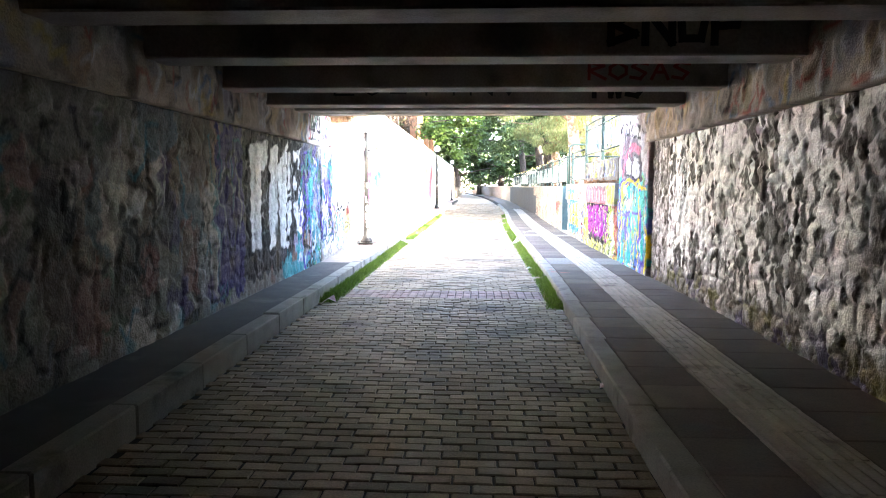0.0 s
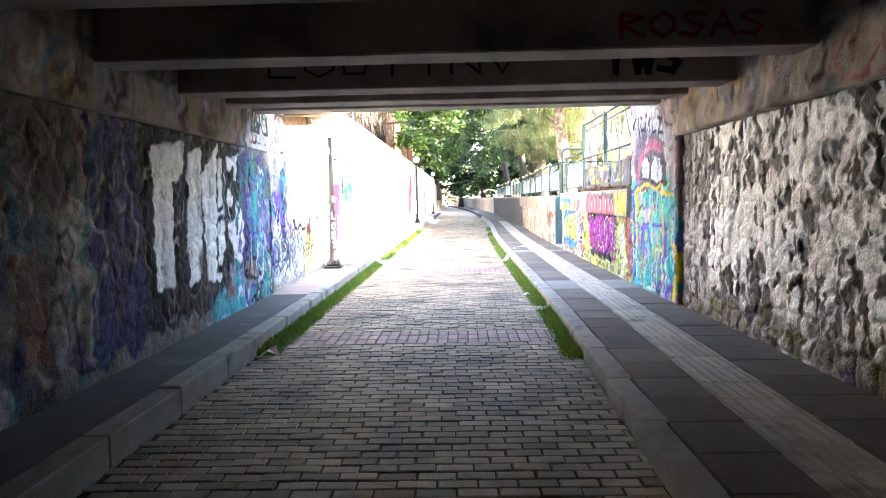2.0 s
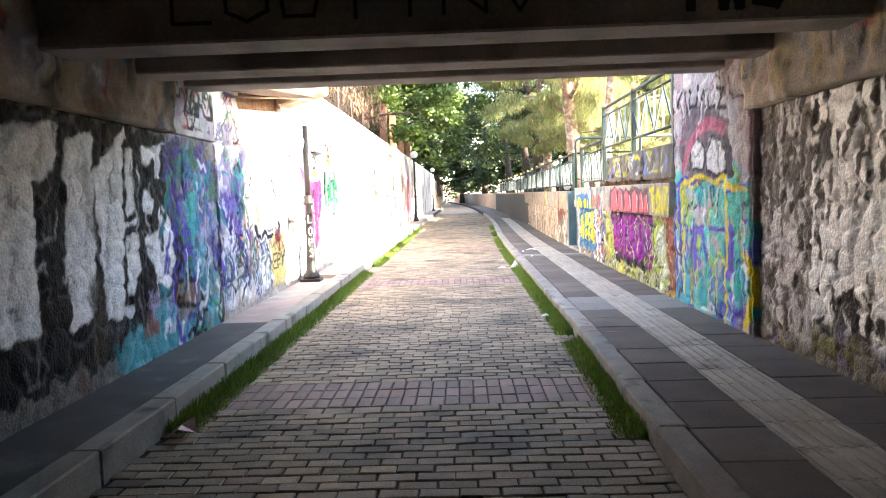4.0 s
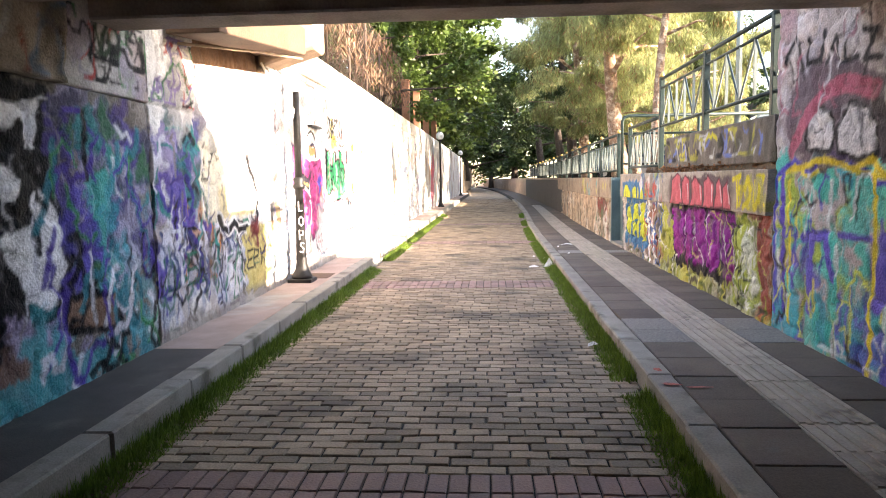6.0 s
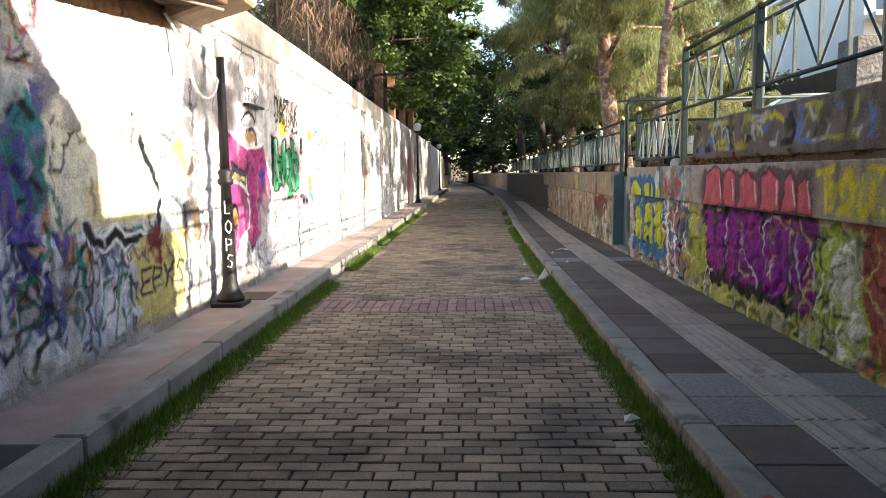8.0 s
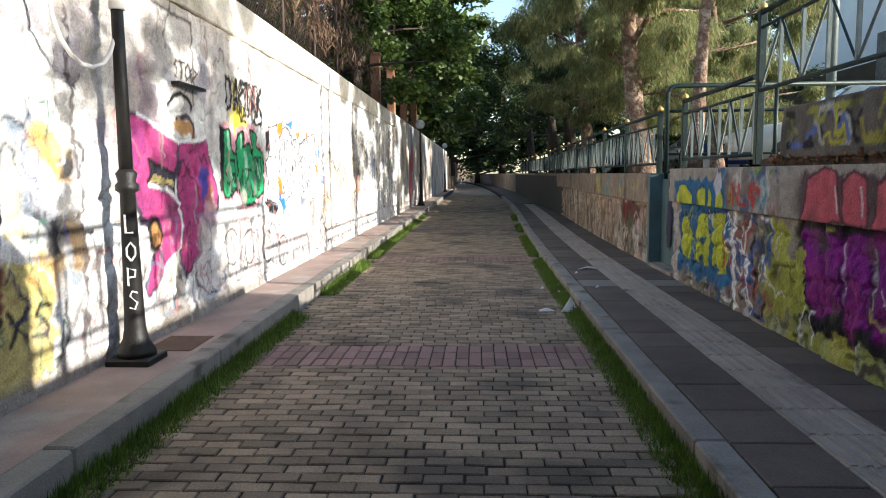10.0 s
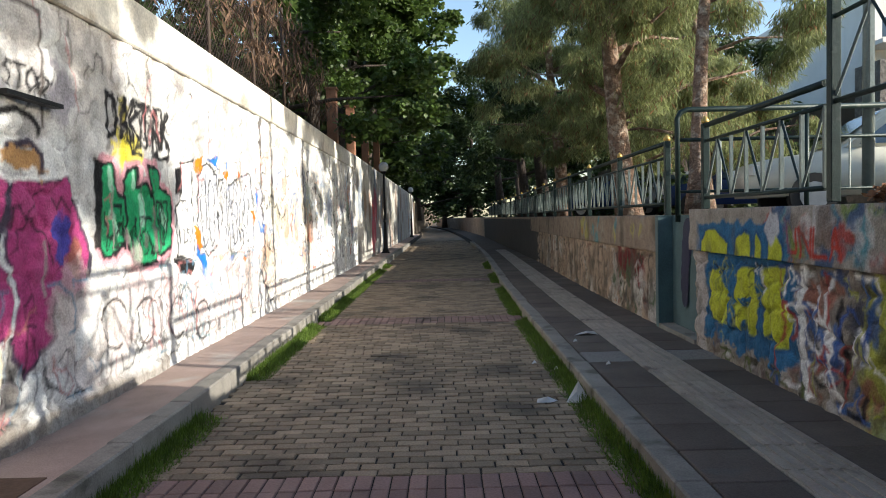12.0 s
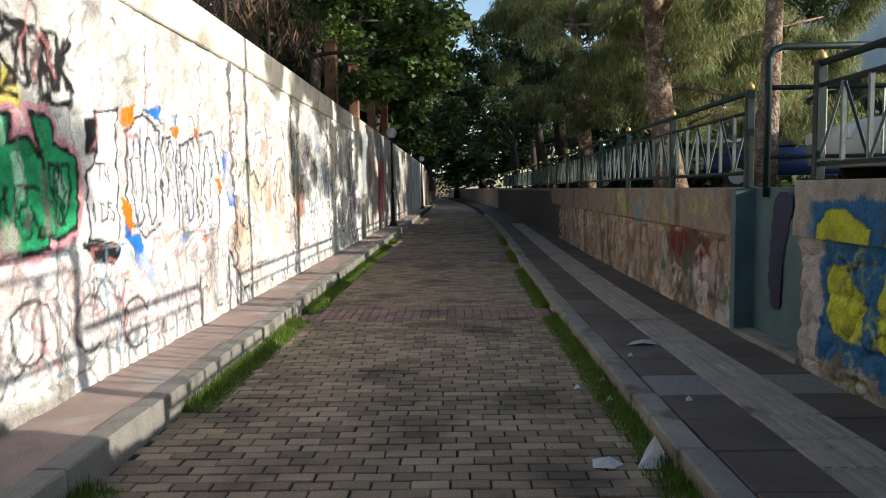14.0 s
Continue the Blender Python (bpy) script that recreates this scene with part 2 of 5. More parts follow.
class Canvas:
    """A regular sheet of points (u along the wall, v up) with a colour each."""

    def __init__(self, u0, u1, v0, v1, step, seed=1, mirrored=False):
        self.nu, self.nv = int(round((u1 - u0) / step)) + 1, int(round((v1 - v0) / step)) + 1
        self.ua, self.va = np.linspace(u0, u1, self.nu), np.linspace(v0, v1, self.nv)
        self.u, self.v = np.meshgrid(self.ua, self.va, indexing="ij")
        self.col = np.zeros((self.nu, self.nv, 3)) + 0.5
        self.relief = np.zeros((self.nu, self.nv))
        self.wu = (vnoise(self.u * 9, self.v * 9, seed) - 0.5) * 0.07 + (vnoise(self.u * 30, self.v * 30, seed + 1) - 0.5) * 0.03
        self.wv = (vnoise(self.u * 9, self.v * 9, seed + 2) - 0.5) * 0.07 + (vnoise(self.u * 30, self.v * 30, seed + 3) - 0.5) * 0.03
        self.rng = random.Random(seed)
        self.step, self.mirrored = step, mirrored

    def win(self, u0, u1, v0, v1):
        a, b = np.searchsorted(self.ua, [u0 - 0.1, u1 + 0.1])
        c, d = np.searchsorted(self.va, [v0 - 0.1, v1 + 0.1])
        return slice(a, b), slice(c, d)

    def lay(self, w, sd, colour, soft=0.012, alpha=1.0):
        k = np.clip(0.5 - sd / (2 * max(soft, self.step * 0.6)), 0, 1)[..., None] * alpha
        self.col[w] = self.col[w] * (1 - k) + np.array(colour) * k

    def blob(self, u, v, ru, rv, colour, wob=1.0, soft=0.012, alpha=1.0, power=2.0):
        w = self.win(u - ru, u + ru, v - rv, v + rv)
        if self.u[w].size == 0:
            return
        uu, vv = self.u[w] + self.wu[w] * wob, self.v[w] + self.wv[w] * wob
        self.lay(w, ((np.abs(uu - u) / ru) ** power + (np.abs(vv - v) / rv) ** power) ** (1 / power) * min(ru, rv) - min(ru, rv), colour, soft, alpha)

    def rect(self, u0, u1, v0, v1, colour, wob=1.0, soft=0.012, alpha=1.0):
        self.blob((u0 + u1) / 2, (v0 + v1) / 2, (u1 - u0) / 2, (v1 - v0) / 2, colour, wob, soft, alpha, 12.0)

    def stroke(self, pts, width, colour, wob=0.3, soft=0.008, alpha=1.0):
        r = width / 2
        for (a, b), (c, d) in zip(pts, pts[1:]):
            w = self.win(min(a, c) - r, max(a, c) + r, min(b, d) - r, max(b, d) + r)
            if self.u[w].size == 0:
                continue
            uu, vv = self.u[w] + self.wu[w] * wob, self.v[w] + self.wv[w] * wob
            ex, ey = c - a, d - b
            t = np.clip(((uu - a) * ex + (vv - b) * ey) / (ex * ex + ey * ey + 1e-9), 0, 1)
            self.lay(w, np.hypot(uu - a - t * ex, vv - b - t * ey) - r, colour, soft, alpha)

    def ring(self, u, v, ru, rv, width, colour, a0=0, a1=360):
        n = 14
        self.stroke([(u + ru * math.cos(radians(a0 + (a1 - a0) * k / n)), v + rv * math.sin(radians(a0 + (a1 - a0) * k / n))) for k in range(n + 1)], width, colour)

    def bubble(self, u, v, ru, rv, fill, line=INK, width=0.05):
        self.blob(u, v, ru, rv, line, 0.8)
        self.blob(u, v, ru - width, rv - width, fill, 0.8)

    def text(self, word, u, v, w, h, width, colour):
        sgn = -1 if self.mirrored else 1
        for k, ch in enumerate(word):
            for s in GLYPHS.get(ch, "").split("|"):
                if s:
                    pts = [tuple(float(q) for q in p.split(",")) for p in s.split()]
                    self.stroke([(u + sgn * (k * w * 1.25 + a * w), v + b * h) for a, b in pts], width, colour)

    def poly(self, path, colour, line=None, width=0.035, wob=0.5, alpha=1.0):
        """A filled outline, given as text "u,v u,v ...", with its contour drawn over."""
        pts = [tuple(float(q) for q in p.split(",")) for p in path.split()]
        us, vs = [p[0] for p in pts], [p[1] for p in pts]
        w = self.win(min(us), max(us), min(vs), max(vs))
        if self.u[w].size == 0:
            return
        uu, vv = self.u[w] + self.wu[w] * wob, self.v[w] + self.wv[w] * wob
        inside = np.zeros(uu.shape, bool)
        for (a, b), (c, d) in zip(pts, pts[1:] + pts[:1]):
            inside ^= ((b > vv) != (d > vv)) & (uu < (c - a) * (vv - b) / (d - b + 1e-9) + a)
        self.lay(w, np.where(inside, -1.0, 1.0), colour, alpha=alpha)
        if line is not None:
            self.stroke(pts + pts[:1], width, line, wob)

    def line(self, path, width, colour, wob=0.3):
        self.stroke([tuple(float(q) for q in p.split(",")) for p in path.split()], width, colour, wob)

    def scribble(self, n, u0, u1, v0, v1, size, width, colours, alpha=0.9):
        g = self.rng
        for _ in range(n):
            a, b = g.uniform(u0, u1), g.uniform(v0, v1)
            pts, an = [(a, b)], g.uniform(0, 6.28)
            for _ in range(g.randint(3, 8)):
                an += g.uniform(-1.4, 1.4)
                a, b = a + math.cos(an) * size * 0.6, b + math.sin(an) * size
                pts.append((min(max(a, u0), u1), min(max(b, v0), v1)))
            self.stroke(pts, width * g.uniform(0.6, 1.5), g.choice(colours), alpha=alpha)

    def drips(self, n, u0, u1, v0, v1, colours, width=0.02):
        g = self.rng
        for _ in range(n):
            a, b = g.uniform(u0, u1), g.uniform(v0, v1)
            self.stroke([(a, b), (a + g.uniform(-0.01, 0.01), b - g.uniform(0.1, 0.5))], width * g.uniform(0.5, 1.5), g.choice(colours), alpha=0.8)

    def patches(self, n, u0, u1, v0, v1, size, colours, alpha=0.9):
        g = self.rng
        for _ in range(n):
            s = size * g.uniform(0.4, 1.3)
            self.blob(g.uniform(u0, u1), g.uniform(v0, v1), s * g.uniform(0.5, 1.0), s, g.choice(colours), 2.5, 0.03, alpha)

    def dirt(self, amount, seed, scale=1.5, colour=(0.09, 0.075, 0.055), streak=3.0):
        k = np.clip((vnoise(self.u * scale * streak, self.v * scale, seed) * 0.6 + vnoise(self.u * scale * 5, self.v * scale * 3, seed + 1) * 0.4 - 0.5) * 4 + amount, 0, 1)[..., None] * 0.8
        self.col = self.col * (1 - k) + np.array(colour) * k

    def flake(self, u0, u1, v0, v1, light, dark, seed):
        w = self.win(u0 + 0.1, u1 - 0.1, v0, v1)
        u, v = self.u[w] + self.wu[w], self.v[w] + self.wv[w]
        n = vnoise(u * 15, v * 7, seed) * 0.42 + vnoise(u * 34, v * 16, seed + 1) * 0.28 + vnoise(u * 2.6, v * 1.8, seed + 2) * 0.3
        k = np.clip((n - 0.43) * 13, 0, 1)[..., None]
        fade = np.clip((v - v0) / 0.2, 0, 1)[..., None] * 0.9
        self.col[w] = self.col[w] * (1 - fade) + (np.array(dark) * (1 - k) + np.array(light) * k) * fade

    def stones(self, su, sv, deep, seed, joint=(0.03, 0.028, 0.025), edge=0.12, tint=0.35, jo=0.8):
        uu, vv = self.u + self.wu * 1.2, self.v + self.wv * 1.2
        d, e, who = cells(uu / su, vv / sv, seed)
        dome = np.clip(e / 0.35, 0, 1) ** 0.6
        self.relief += deep * (dome - 1) + deep * 0.9 * (who - 0.5) * np.clip(e / 0.2, 0, 1) + (vnoise(self.u * 22, self.v * 22, seed + 3) - 0.5) * deep * 0.5
        self.col *= (1 + tint * (who - 0.5) * 2)[..., None]
        k = np.clip(1 - e / edge, 0, 1)[..., None] * jo
        self.col = self.col * (1 - k) + np.array(joint) * k
        return who, e

    def sheet(self, name, x, facing, thick, mat):
        """The wall: the sheet at x facing +x or -x, closed behind at the given thickness."""
        nu, nv = self.nu, self.nv
        pad = lambda a: np.pad(a, [(1, 1), (1, 1)] + [(0, 0)] * (a.ndim - 2), mode="edge")
        u, v, c = pad(self.u), pad(self.v), pad(self.col)
        xs = x + facing * pad(self.relief)
        if facing < 0:
            xs = xs + bend(u)
        rear = x - facing * thick + (bend(u) if facing < 0 else 0 * u)
        for e in ((0, slice(None)), (-1, slice(None)), (slice(None), 0), (slice(None), -1)):
            xs[e] = rear[e]
        co = np.stack([xs, u, v], -1).reshape(-1, 3)
        a, b = nu + 2, nv + 2
        idx = np.arange(a * b).reshape(a, b)
        q = np.stack([idx[:-1, :-1], idx[1:, :-1], idx[1:, 1:], idx[:-1, 1:]], -1).reshape(-1, 4)
        back = np.array([[idx[0, 0], idx[0, -1], idx[-1, -1], idx[-1, 0]]])
        q = np.concatenate([q, back])
        if facing < 0:
            q = q[:, ::-1]
        me = bpy.data.meshes.new(name)
        me.vertices.add(len(co))
        me.vertices.foreach_set("co", co.ravel())
        me.loops.add(q.size)
        me.loops.foreach_set("vertex_index", q.ravel())
        me.polygons.add(len(q))
        me.polygons.foreach_set("loop_start", np.arange(0, q.size, 4))
        me.polygons.foreach_set("loop_total", np.full(len(q), 4))
        at = me.color_attributes.new("paint", "FLOAT_COLOR", "POINT")
        at.data.foreach_set("color", np.concatenate([np.clip(c, 0.005, 0.85), np.ones((a, b, 1))], -1).ravel())
        me.update(calc_edges=True)
        me.validate()
        me.materials.append(mat)
        return new(name, me)


# ---- setting: ground, terraces, tunnel ----
XL, XR = -2.71, 2.52


def bend(y):
    """How far the lane's right side swings out with the distance."""
    f = np.clip((np.asarray(y, float) - 21.5) / 22.0, 0, 1)
    g = np.clip((np.asarray(y, float) - 46.0) / 90.0, 0, 1)
    return 0.36 * f * f * (3 - 2 * f) - 4.2 * g * g


def lane(y):
    """The same swing for kerb and pavement, which also close in on the lane under the bridge."""
    f = np.clip((11.5 - np.asarray(y, float)) / 9.0, 0, 1)
    return bend(y) - 0.17 * f * f * (3 - 2 * f)


def strip(name, mat, x0, x1, y0, y1, z0, z1, fixed_left=False):
    bm = bmesh.new()
    n = max(1, int((y1 - y0) / 2))
    rings = []
    for k in range(n + 1):
        y = y0 + (y1 - y0) * k / n
        b = float(lane(y))
        a = x0 + (min(b, 0) if fixed_left else b)
        rings.append([bm.verts.new(p) for p in ((a, y, z0), (x1 + b, y, z0), (x1 + b, y, z1), (a, y, z1))])
    for r, q in zip(rings, rings[1:]):
        for k in range(4):
            bm.faces.new((r[k], r[(k + 1) % 4], q[(k + 1) % 4], q[k]))
    bm.faces.new(rings[0])
    bm.faces.new(rings[-1][::-1])
    return part(name, bm, mat)

structure(boxed("ground", SOIL, (-900, 900, -900, 900, -0.4, -0.06)), "brown dry soil reaching the horizon", "ground")
structure(boxed("ground_terrace_right", ASPHALT, (2.75, 120, 11.7, 300, -0.05, 1.42)), "grey asphalt parking terrace above the lane", "ground")
structure(boxed("ground_terrace_left", SOIL, (-120, -3.05, 12.1, 300, -0.05, 3.2)), "dark earth terrace behind the painted wall", "ground")
structure(boxed("embankment_right", SOIL, (3.0, 60, -8, 11.6, -0.05, 3.3)), "dry earth bank beside the bridge", "ground")
structure(boxed("embankment_left", SOIL, (-60, -3.15, -8, 12.0, -0.05, 3.3)), "dry earth bank beside the bridge", "ground")
structure(strip("road", JOINT, -2.03, 1.09, -8, 140, -0.055, -0.012, True), "brick-paved lane with dark sandy joints", "road")
structure(boxed("ceiling", SLAB_SOFFIT, (-3.3, 3.3, -8, 11.6, 3.05, 3.7)), "dark concrete bridge deck soffit", "ceiling")
for k, (y, z) in enumerate(((-5.4, 2.5), (-3.85, 2.5), (-2.25, 2.5), (-0.65, 2.5), (0.95, 2.5), (2.5, 2.5), (4.06, 2.5), (5.55, 2.5), (7.26, 2.5), (8.77, 2.5), (10.1, 2.57), (11.22, 2.64))):
    bm = bmesh.new()
    box(bm, -3.12, 2.98, y, y + 0.38, z, 3.046, 0.015)
    structure(part("beam_%d" % (k + 1), bm, CONCRETE), "sooty concrete cross beam under the deck", "beam")


def beam_tag(word, x, z, w, h, y, width, mat, parent):
    """Sprayed letters lying flat on a beam's face."""
    bm = bmesh.new()
    for k, ch in enumerate(word):
        for st in GLYPHS[ch].split("|"):
            pts = [tuple(float(q) for q in p.split(",")) for p in st.split()]
            for (a, b), (c_, d) in zip(pts, pts[1:]):
                p, q = Vector((x + (k * 1.3 + a) * w, y, z + b * h)), Vector((x + (k * 1.3 + c_) * w, y, z + d * h))
                o = (q - p).normalized().cross(Vector((0, 1, 0))) * width / 2
                e = (q - p).normalized() * width / 2
                bm.faces.new([bm.verts.new(v) for v in (p - e + o, q + e + o, q + e - o, p - e - o)])
    part("paint_tag", bm, mat, bpy.data.objects[parent], "sprayed letters")


SPRAY = material("black spray paint", (0.01, 0.01, 0.01), 0.6, vary=0.3)
SPRAY_RED = material("red spray paint", (0.25, 0.03, 0.02), 0.6, vary=0.3)
beam_tag("YWS", 1.3, 2.6, 0.19, 0.22, 8.766, 0.06, SPRAY, "beam_10")
beam_tag("LOUTINV", -1.8, 2.62, 0.26, 0.2, 8.765, 0.025, SPRAY, "beam_10")
beam_tag("ROSAS", 1.1, 2.58, 0.16, 0.16, 7.256, 0.03, SPRAY_RED, "beam_9")
beam_tag("BNUP", 1.0, 2.6, 0.2, 0.25, 5.546, 0.06, SPRAY, "beam_8")
# Unseen wall added to stop light from behind; dark to cut bounce.
structure(boxed("wall_back", SLAB_SOFFIT, (-3.3, 3.3, -8.3, -8.004, -0.05, 3.7)), "unseen added wall blocking light behind the underpass", "wall")

MIX = [(0.3, 0.3, 0.32), (0.05, 0.16, 0.2), (0.16, 0.13, 0.1), (0.08, 0.06, 0.16), (0.09, 0.15, 0.07), (0.4, 0.37, 0.34), (0.22, 0.1, 0.08), (0.03, 0.03, 0.03)]
DIM = [(0.2, 0.2, 0.17), (0.09, 0.12, 0.08), (0.12, 0.09, 0.07), (0.34, 0.31, 0.28), (0.04, 0.04, 0.04), (0.12, 0.16, 0.18), (0.24, 0.14, 0.12)]

# left wall inside the underpass: rubble with dim paint, a silver piece, then teal and violet
c = Canvas(-2, 12.0, 0.1, 2.16, 0.018, 3)
c.col[:] = (0.2, 0.18, 0.16)
c.patches(260, -8, 7.8, 0.1, 2.2, 0.3, DIM)
c.patches(40, 5, 8, 0.1, 1.6, 0.25, MIX, 0.7)
c.rect(7.2, 8.05, 0.3, 2.1, (0.05, 0.04, 0.13), 3)
c.rect(8.0, 10.75, 0.35, 2.15, INK, 2)
c.patches(40, 10.4, 12.0, 0.2, 1.3, 0.2, [(0.3, 0.32, 0.36), (0.05, 0.25, 0.3), (0.12, 0.3, 0.32), (0.2, 0.16, 0.14), (0.3, 0.26, 0.4)])
c.patches(70, 10.6, 12.0, 0.9, 2.1, 0.16, [(0.07, 0.05, 0.2), (0.03, 0.22, 0.22), (0.09, 0.07, 0.26), (0.06, 0.06, 0.1), (0.04, 0.14, 0.07), (0.3, 0.28, 0.4)])
SILVER = (0.84, 0.84, 0.85)
c.scribble(40, 8.1, 10.8, 0.4, 2.1, 0.15, 0.03, [(0.1, 0.1, 0.12), (0.2, 0.19, 0.2)], 0.7)
for path in ("8.28,1.96 8.99,2.04 8.91,1.76 8.65,1.70 8.65,0.74 8.30,0.74 8.30,1.51", "9.10,1.92 9.42,2.00 9.31,0.76 9.05,0.69", "9.47,1.73 9.93,2.09 10.14,1.75 9.88,0.64 9.51,0.71", "9.94,2.01 10.07,2.01 10.11,1.73 10.08,1.45 9.94,1.39 9.87,1.40", "10.20,2.02 10.67,2.09 10.60,1.70 10.46,1.70 10.43,1.86 10.24,1.80", "10.19,1.66 10.33,1.66 10.44,1.55 10.38,1.37 10.18,1.42", "10.43,1.44 10.57,1.55 10.79,1.35 10.82,1.07 10.80,0.87 10.59,0.69 10.40,0.78 10.23,1.06 10.19,1.21 10.28,1.29 10.47,1.33", "9.86,1.30 10.11,1.30 10.10,0.97 9.94,0.73 9.79,0.73",):
    c.poly(path, SILVER, SILVER if path < "9.8" and path[0] in "89" else INK, 0.07, 0.7)
c.line("10.51,1.33 10.54,1.10", 0.06, INK)
c.scribble(50, 8.2, 10.8, 0.7, 2.05, 0.05, 0.014, [(0.3, 0.3, 0.32), (0.5, 0.5, 0.52), (0.12, 0.12, 0.13)], 0.8)
c.patches(10, 10.85, 11.2, 0.9, 1.8, 0.16, [(0.1, 0.08, 0.4), (0.07, 0.06, 0.3)], 0.9)
c.patches(9, 11.2, 11.5, 0.7, 1.7, 0.14, [(0.03, 0.3, 0.36), (0.04, 0.35, 0.3)], 0.9)
c.patches(9, 9.0, 11.2, 0.15, 0.55, 0.2, [(0.05, 0.3, 0.34), (0.2, 0.12, 0.1), (0.1, 0.4, 0.45)])
c.poly("10.79,0.79 11.41,0.74 11.42,0.46 10.76,0.57", (0.22, 0.13, 0.09), INK, 0.06)
c.rect(9.6, 11.4, 0.15, 0.42, (0.05, 0.3, 0.34), 2.5, alpha=0.8)
c.scribble(60, 10.5, 12, 0.2, 2.0, 0.13, 0.04, [INK, (0.6, 0.6, 0.65), (0.03, 0.2, 0.25), (0.08, 0.05, 0.3), (0.04, 0.25, 0.1)])
c.scribble(50, 3, 8, 0.3, 2.0, 0.16, 0.035, [INK, (0.25, 0.25, 0.27), (0.05, 0.15, 0.2)], 0.7)
c.stones(0.3, 0.22, 0.016, 7, edge=0.07, jo=0.3, tint=0.2)
c.dirt(-0.65, 4)
structure(c.sheet("wall_left_underpass", XL - 0.01, 1, 0.4, SILVERED), "rough rubble wall with silver and teal graffiti", "wall")

# right wall inside the underpass: pale domed stones in dark joints
c = Canvas(-2, 10.6, 0.08, 2.16, 0.0165, 11)
c.col[:] = (0.17, 0.15, 0.12)
c.patches(150, 5.2, 9.6, 0.3, 2.05, 0.24, [(0.62, 0.6, 0.57), (0.55, 0.53, 0.5), (0.3, 0.28, 0.25)], 0.9)
c.patches(90, -8, 5.4, 0.3, 2.1, 0.3, [(0.3, 0.28, 0.25), (0.14, 0.12, 0.1), (0.4, 0.38, 0.35), (0.2, 0.18, 0.1)])
c.patches(50, 9.5, 10.7, 0.3, 2.1, 0.2, [(0.2, 0.19, 0.13), (0.3, 0.27, 0.3), (0.12, 0.1, 0.14), (0.35, 0.33, 0.3)])
c.patches(70, 3, 10.6, 0.05, 0.45, 0.16, [(0.13, 0.12, 0.04), (0.2, 0.16, 0.08), (0.09, 0.07, 0.05), (0.12, 0.1, 0.16)])
c.scribble(40, 5, 10.5, 0.4, 2.0, 0.2, 0.05, [INK], 0.85)
# Shade below the overhanging ledge, painted as dark patches on the stone.
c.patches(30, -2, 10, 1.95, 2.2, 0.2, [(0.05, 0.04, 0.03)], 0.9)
c.flake(4.0, 9.7, 0.35, 2.05, (0.85, 0.84, 0.82), (0.03, 0.026, 0.02), 25)
c.flake(-8, 5.0, 0.3, 2.1, (0.5, 0.48, 0.45), (0.06, 0.05, 0.04), 26)
c.flake(9.7, 10.6, 0.2, 2.1, (0.42, 0.38, 0.36), (0.1, 0.085, 0.07), 27)
who, e = c.stones(0.24, 0.17, 0.02, 21, joint=(0.02, 0.018, 0.015), edge=0.05, tint=0.15, jo=0.5)
c.dirt(-0.95, 8, colour=(0.05, 0.042, 0.03))
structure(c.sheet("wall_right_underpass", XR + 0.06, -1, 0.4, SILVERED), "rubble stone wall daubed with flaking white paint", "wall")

for name, x0, x1 in (("wall_left_back", XL - 0.4, XL), ("wall_right_back", XR + 0.06, XR + 0.4)):
    structure(boxed(name, STONE, (x0, x1, -8, -2.004, -0.05, 2.16)), "dark rubble wall deep in the underpass", "wall")

# ledges over both walls
for name, x, f, seed in (("wall_left_ledge", XL + 0.05, 1, 31), ("wall_right_ledge", XR - 0.03, -1, 37)):
    c = Canvas(-8, 10.85 if f > 0 else 10.75, 2.165, 3.04, 0.03, seed, f < 0)
    c.col[:] = (0.36, 0.3, 0.24)
    c.patches(120, -8, 12, 2.2, 2.7, 0.2, [(0.3, 0.2, 0.12), (0.16, 0.14, 0.12), (0.3, 0.27, 0.25), (0.15, 0.17, 0.22), (0.34, 0.26, 0.12)], 0.6)
    c.scribble(50, 4, 11.5, 2.2, 2.65, 0.1, 0.03, [(0.3, 0.06, 0.04), INK, (0.12, 0.2, 0.3), (0.4, 0.3, 0.1), (0.5, 0.5, 0.5)], 0.8)
    c.relief += (vnoise(c.u * 3, c.v * 4, seed) - 0.5) * 0.05 + (vnoise(c.u * 12, c.v * 12, seed) - 0.5) * 0.03
    c.relief *= np.clip((c.v - 2.165) / 0.05, 0.3, 1)
    c.dirt(-0.3, seed)
    structure(c.sheet(name, x, f, 0.4, PAINTED), "flaking concrete ledge with scrawled tags", "ledge")

c = Canvas(10.854, 12.0, 2.165, 3.04, 0.018, 39)
c.col[:] = (0.42, 0.39, 0.37)
c.patches(20, 10.9, 12, 2.2, 2.9, 0.2, [(0.3, 0.27, 0.34), (0.5, 0.47, 0.43), (0.2, 0.26, 0.18), (0.38, 0.3, 0.28)], 0.7)
c.scribble(26, 10.9, 12, 2.25, 2.7, 0.1, 0.022, [INK, INK, (0.04, 0.2, 0.07), (0.4, 0.05, 0.04)])
c.scribble(12, 11.2, 11.95, 2.4, 2.75, 0.13, 0.035, [INK, (0.03, 0.05, 0.03)])
c.dirt(-0.7, 38)
structure(c.sheet("wall_left_mouth", XL, 1, 0.4, PAINTED), "plastered wall at the bridge mouth with black tags", "wall")

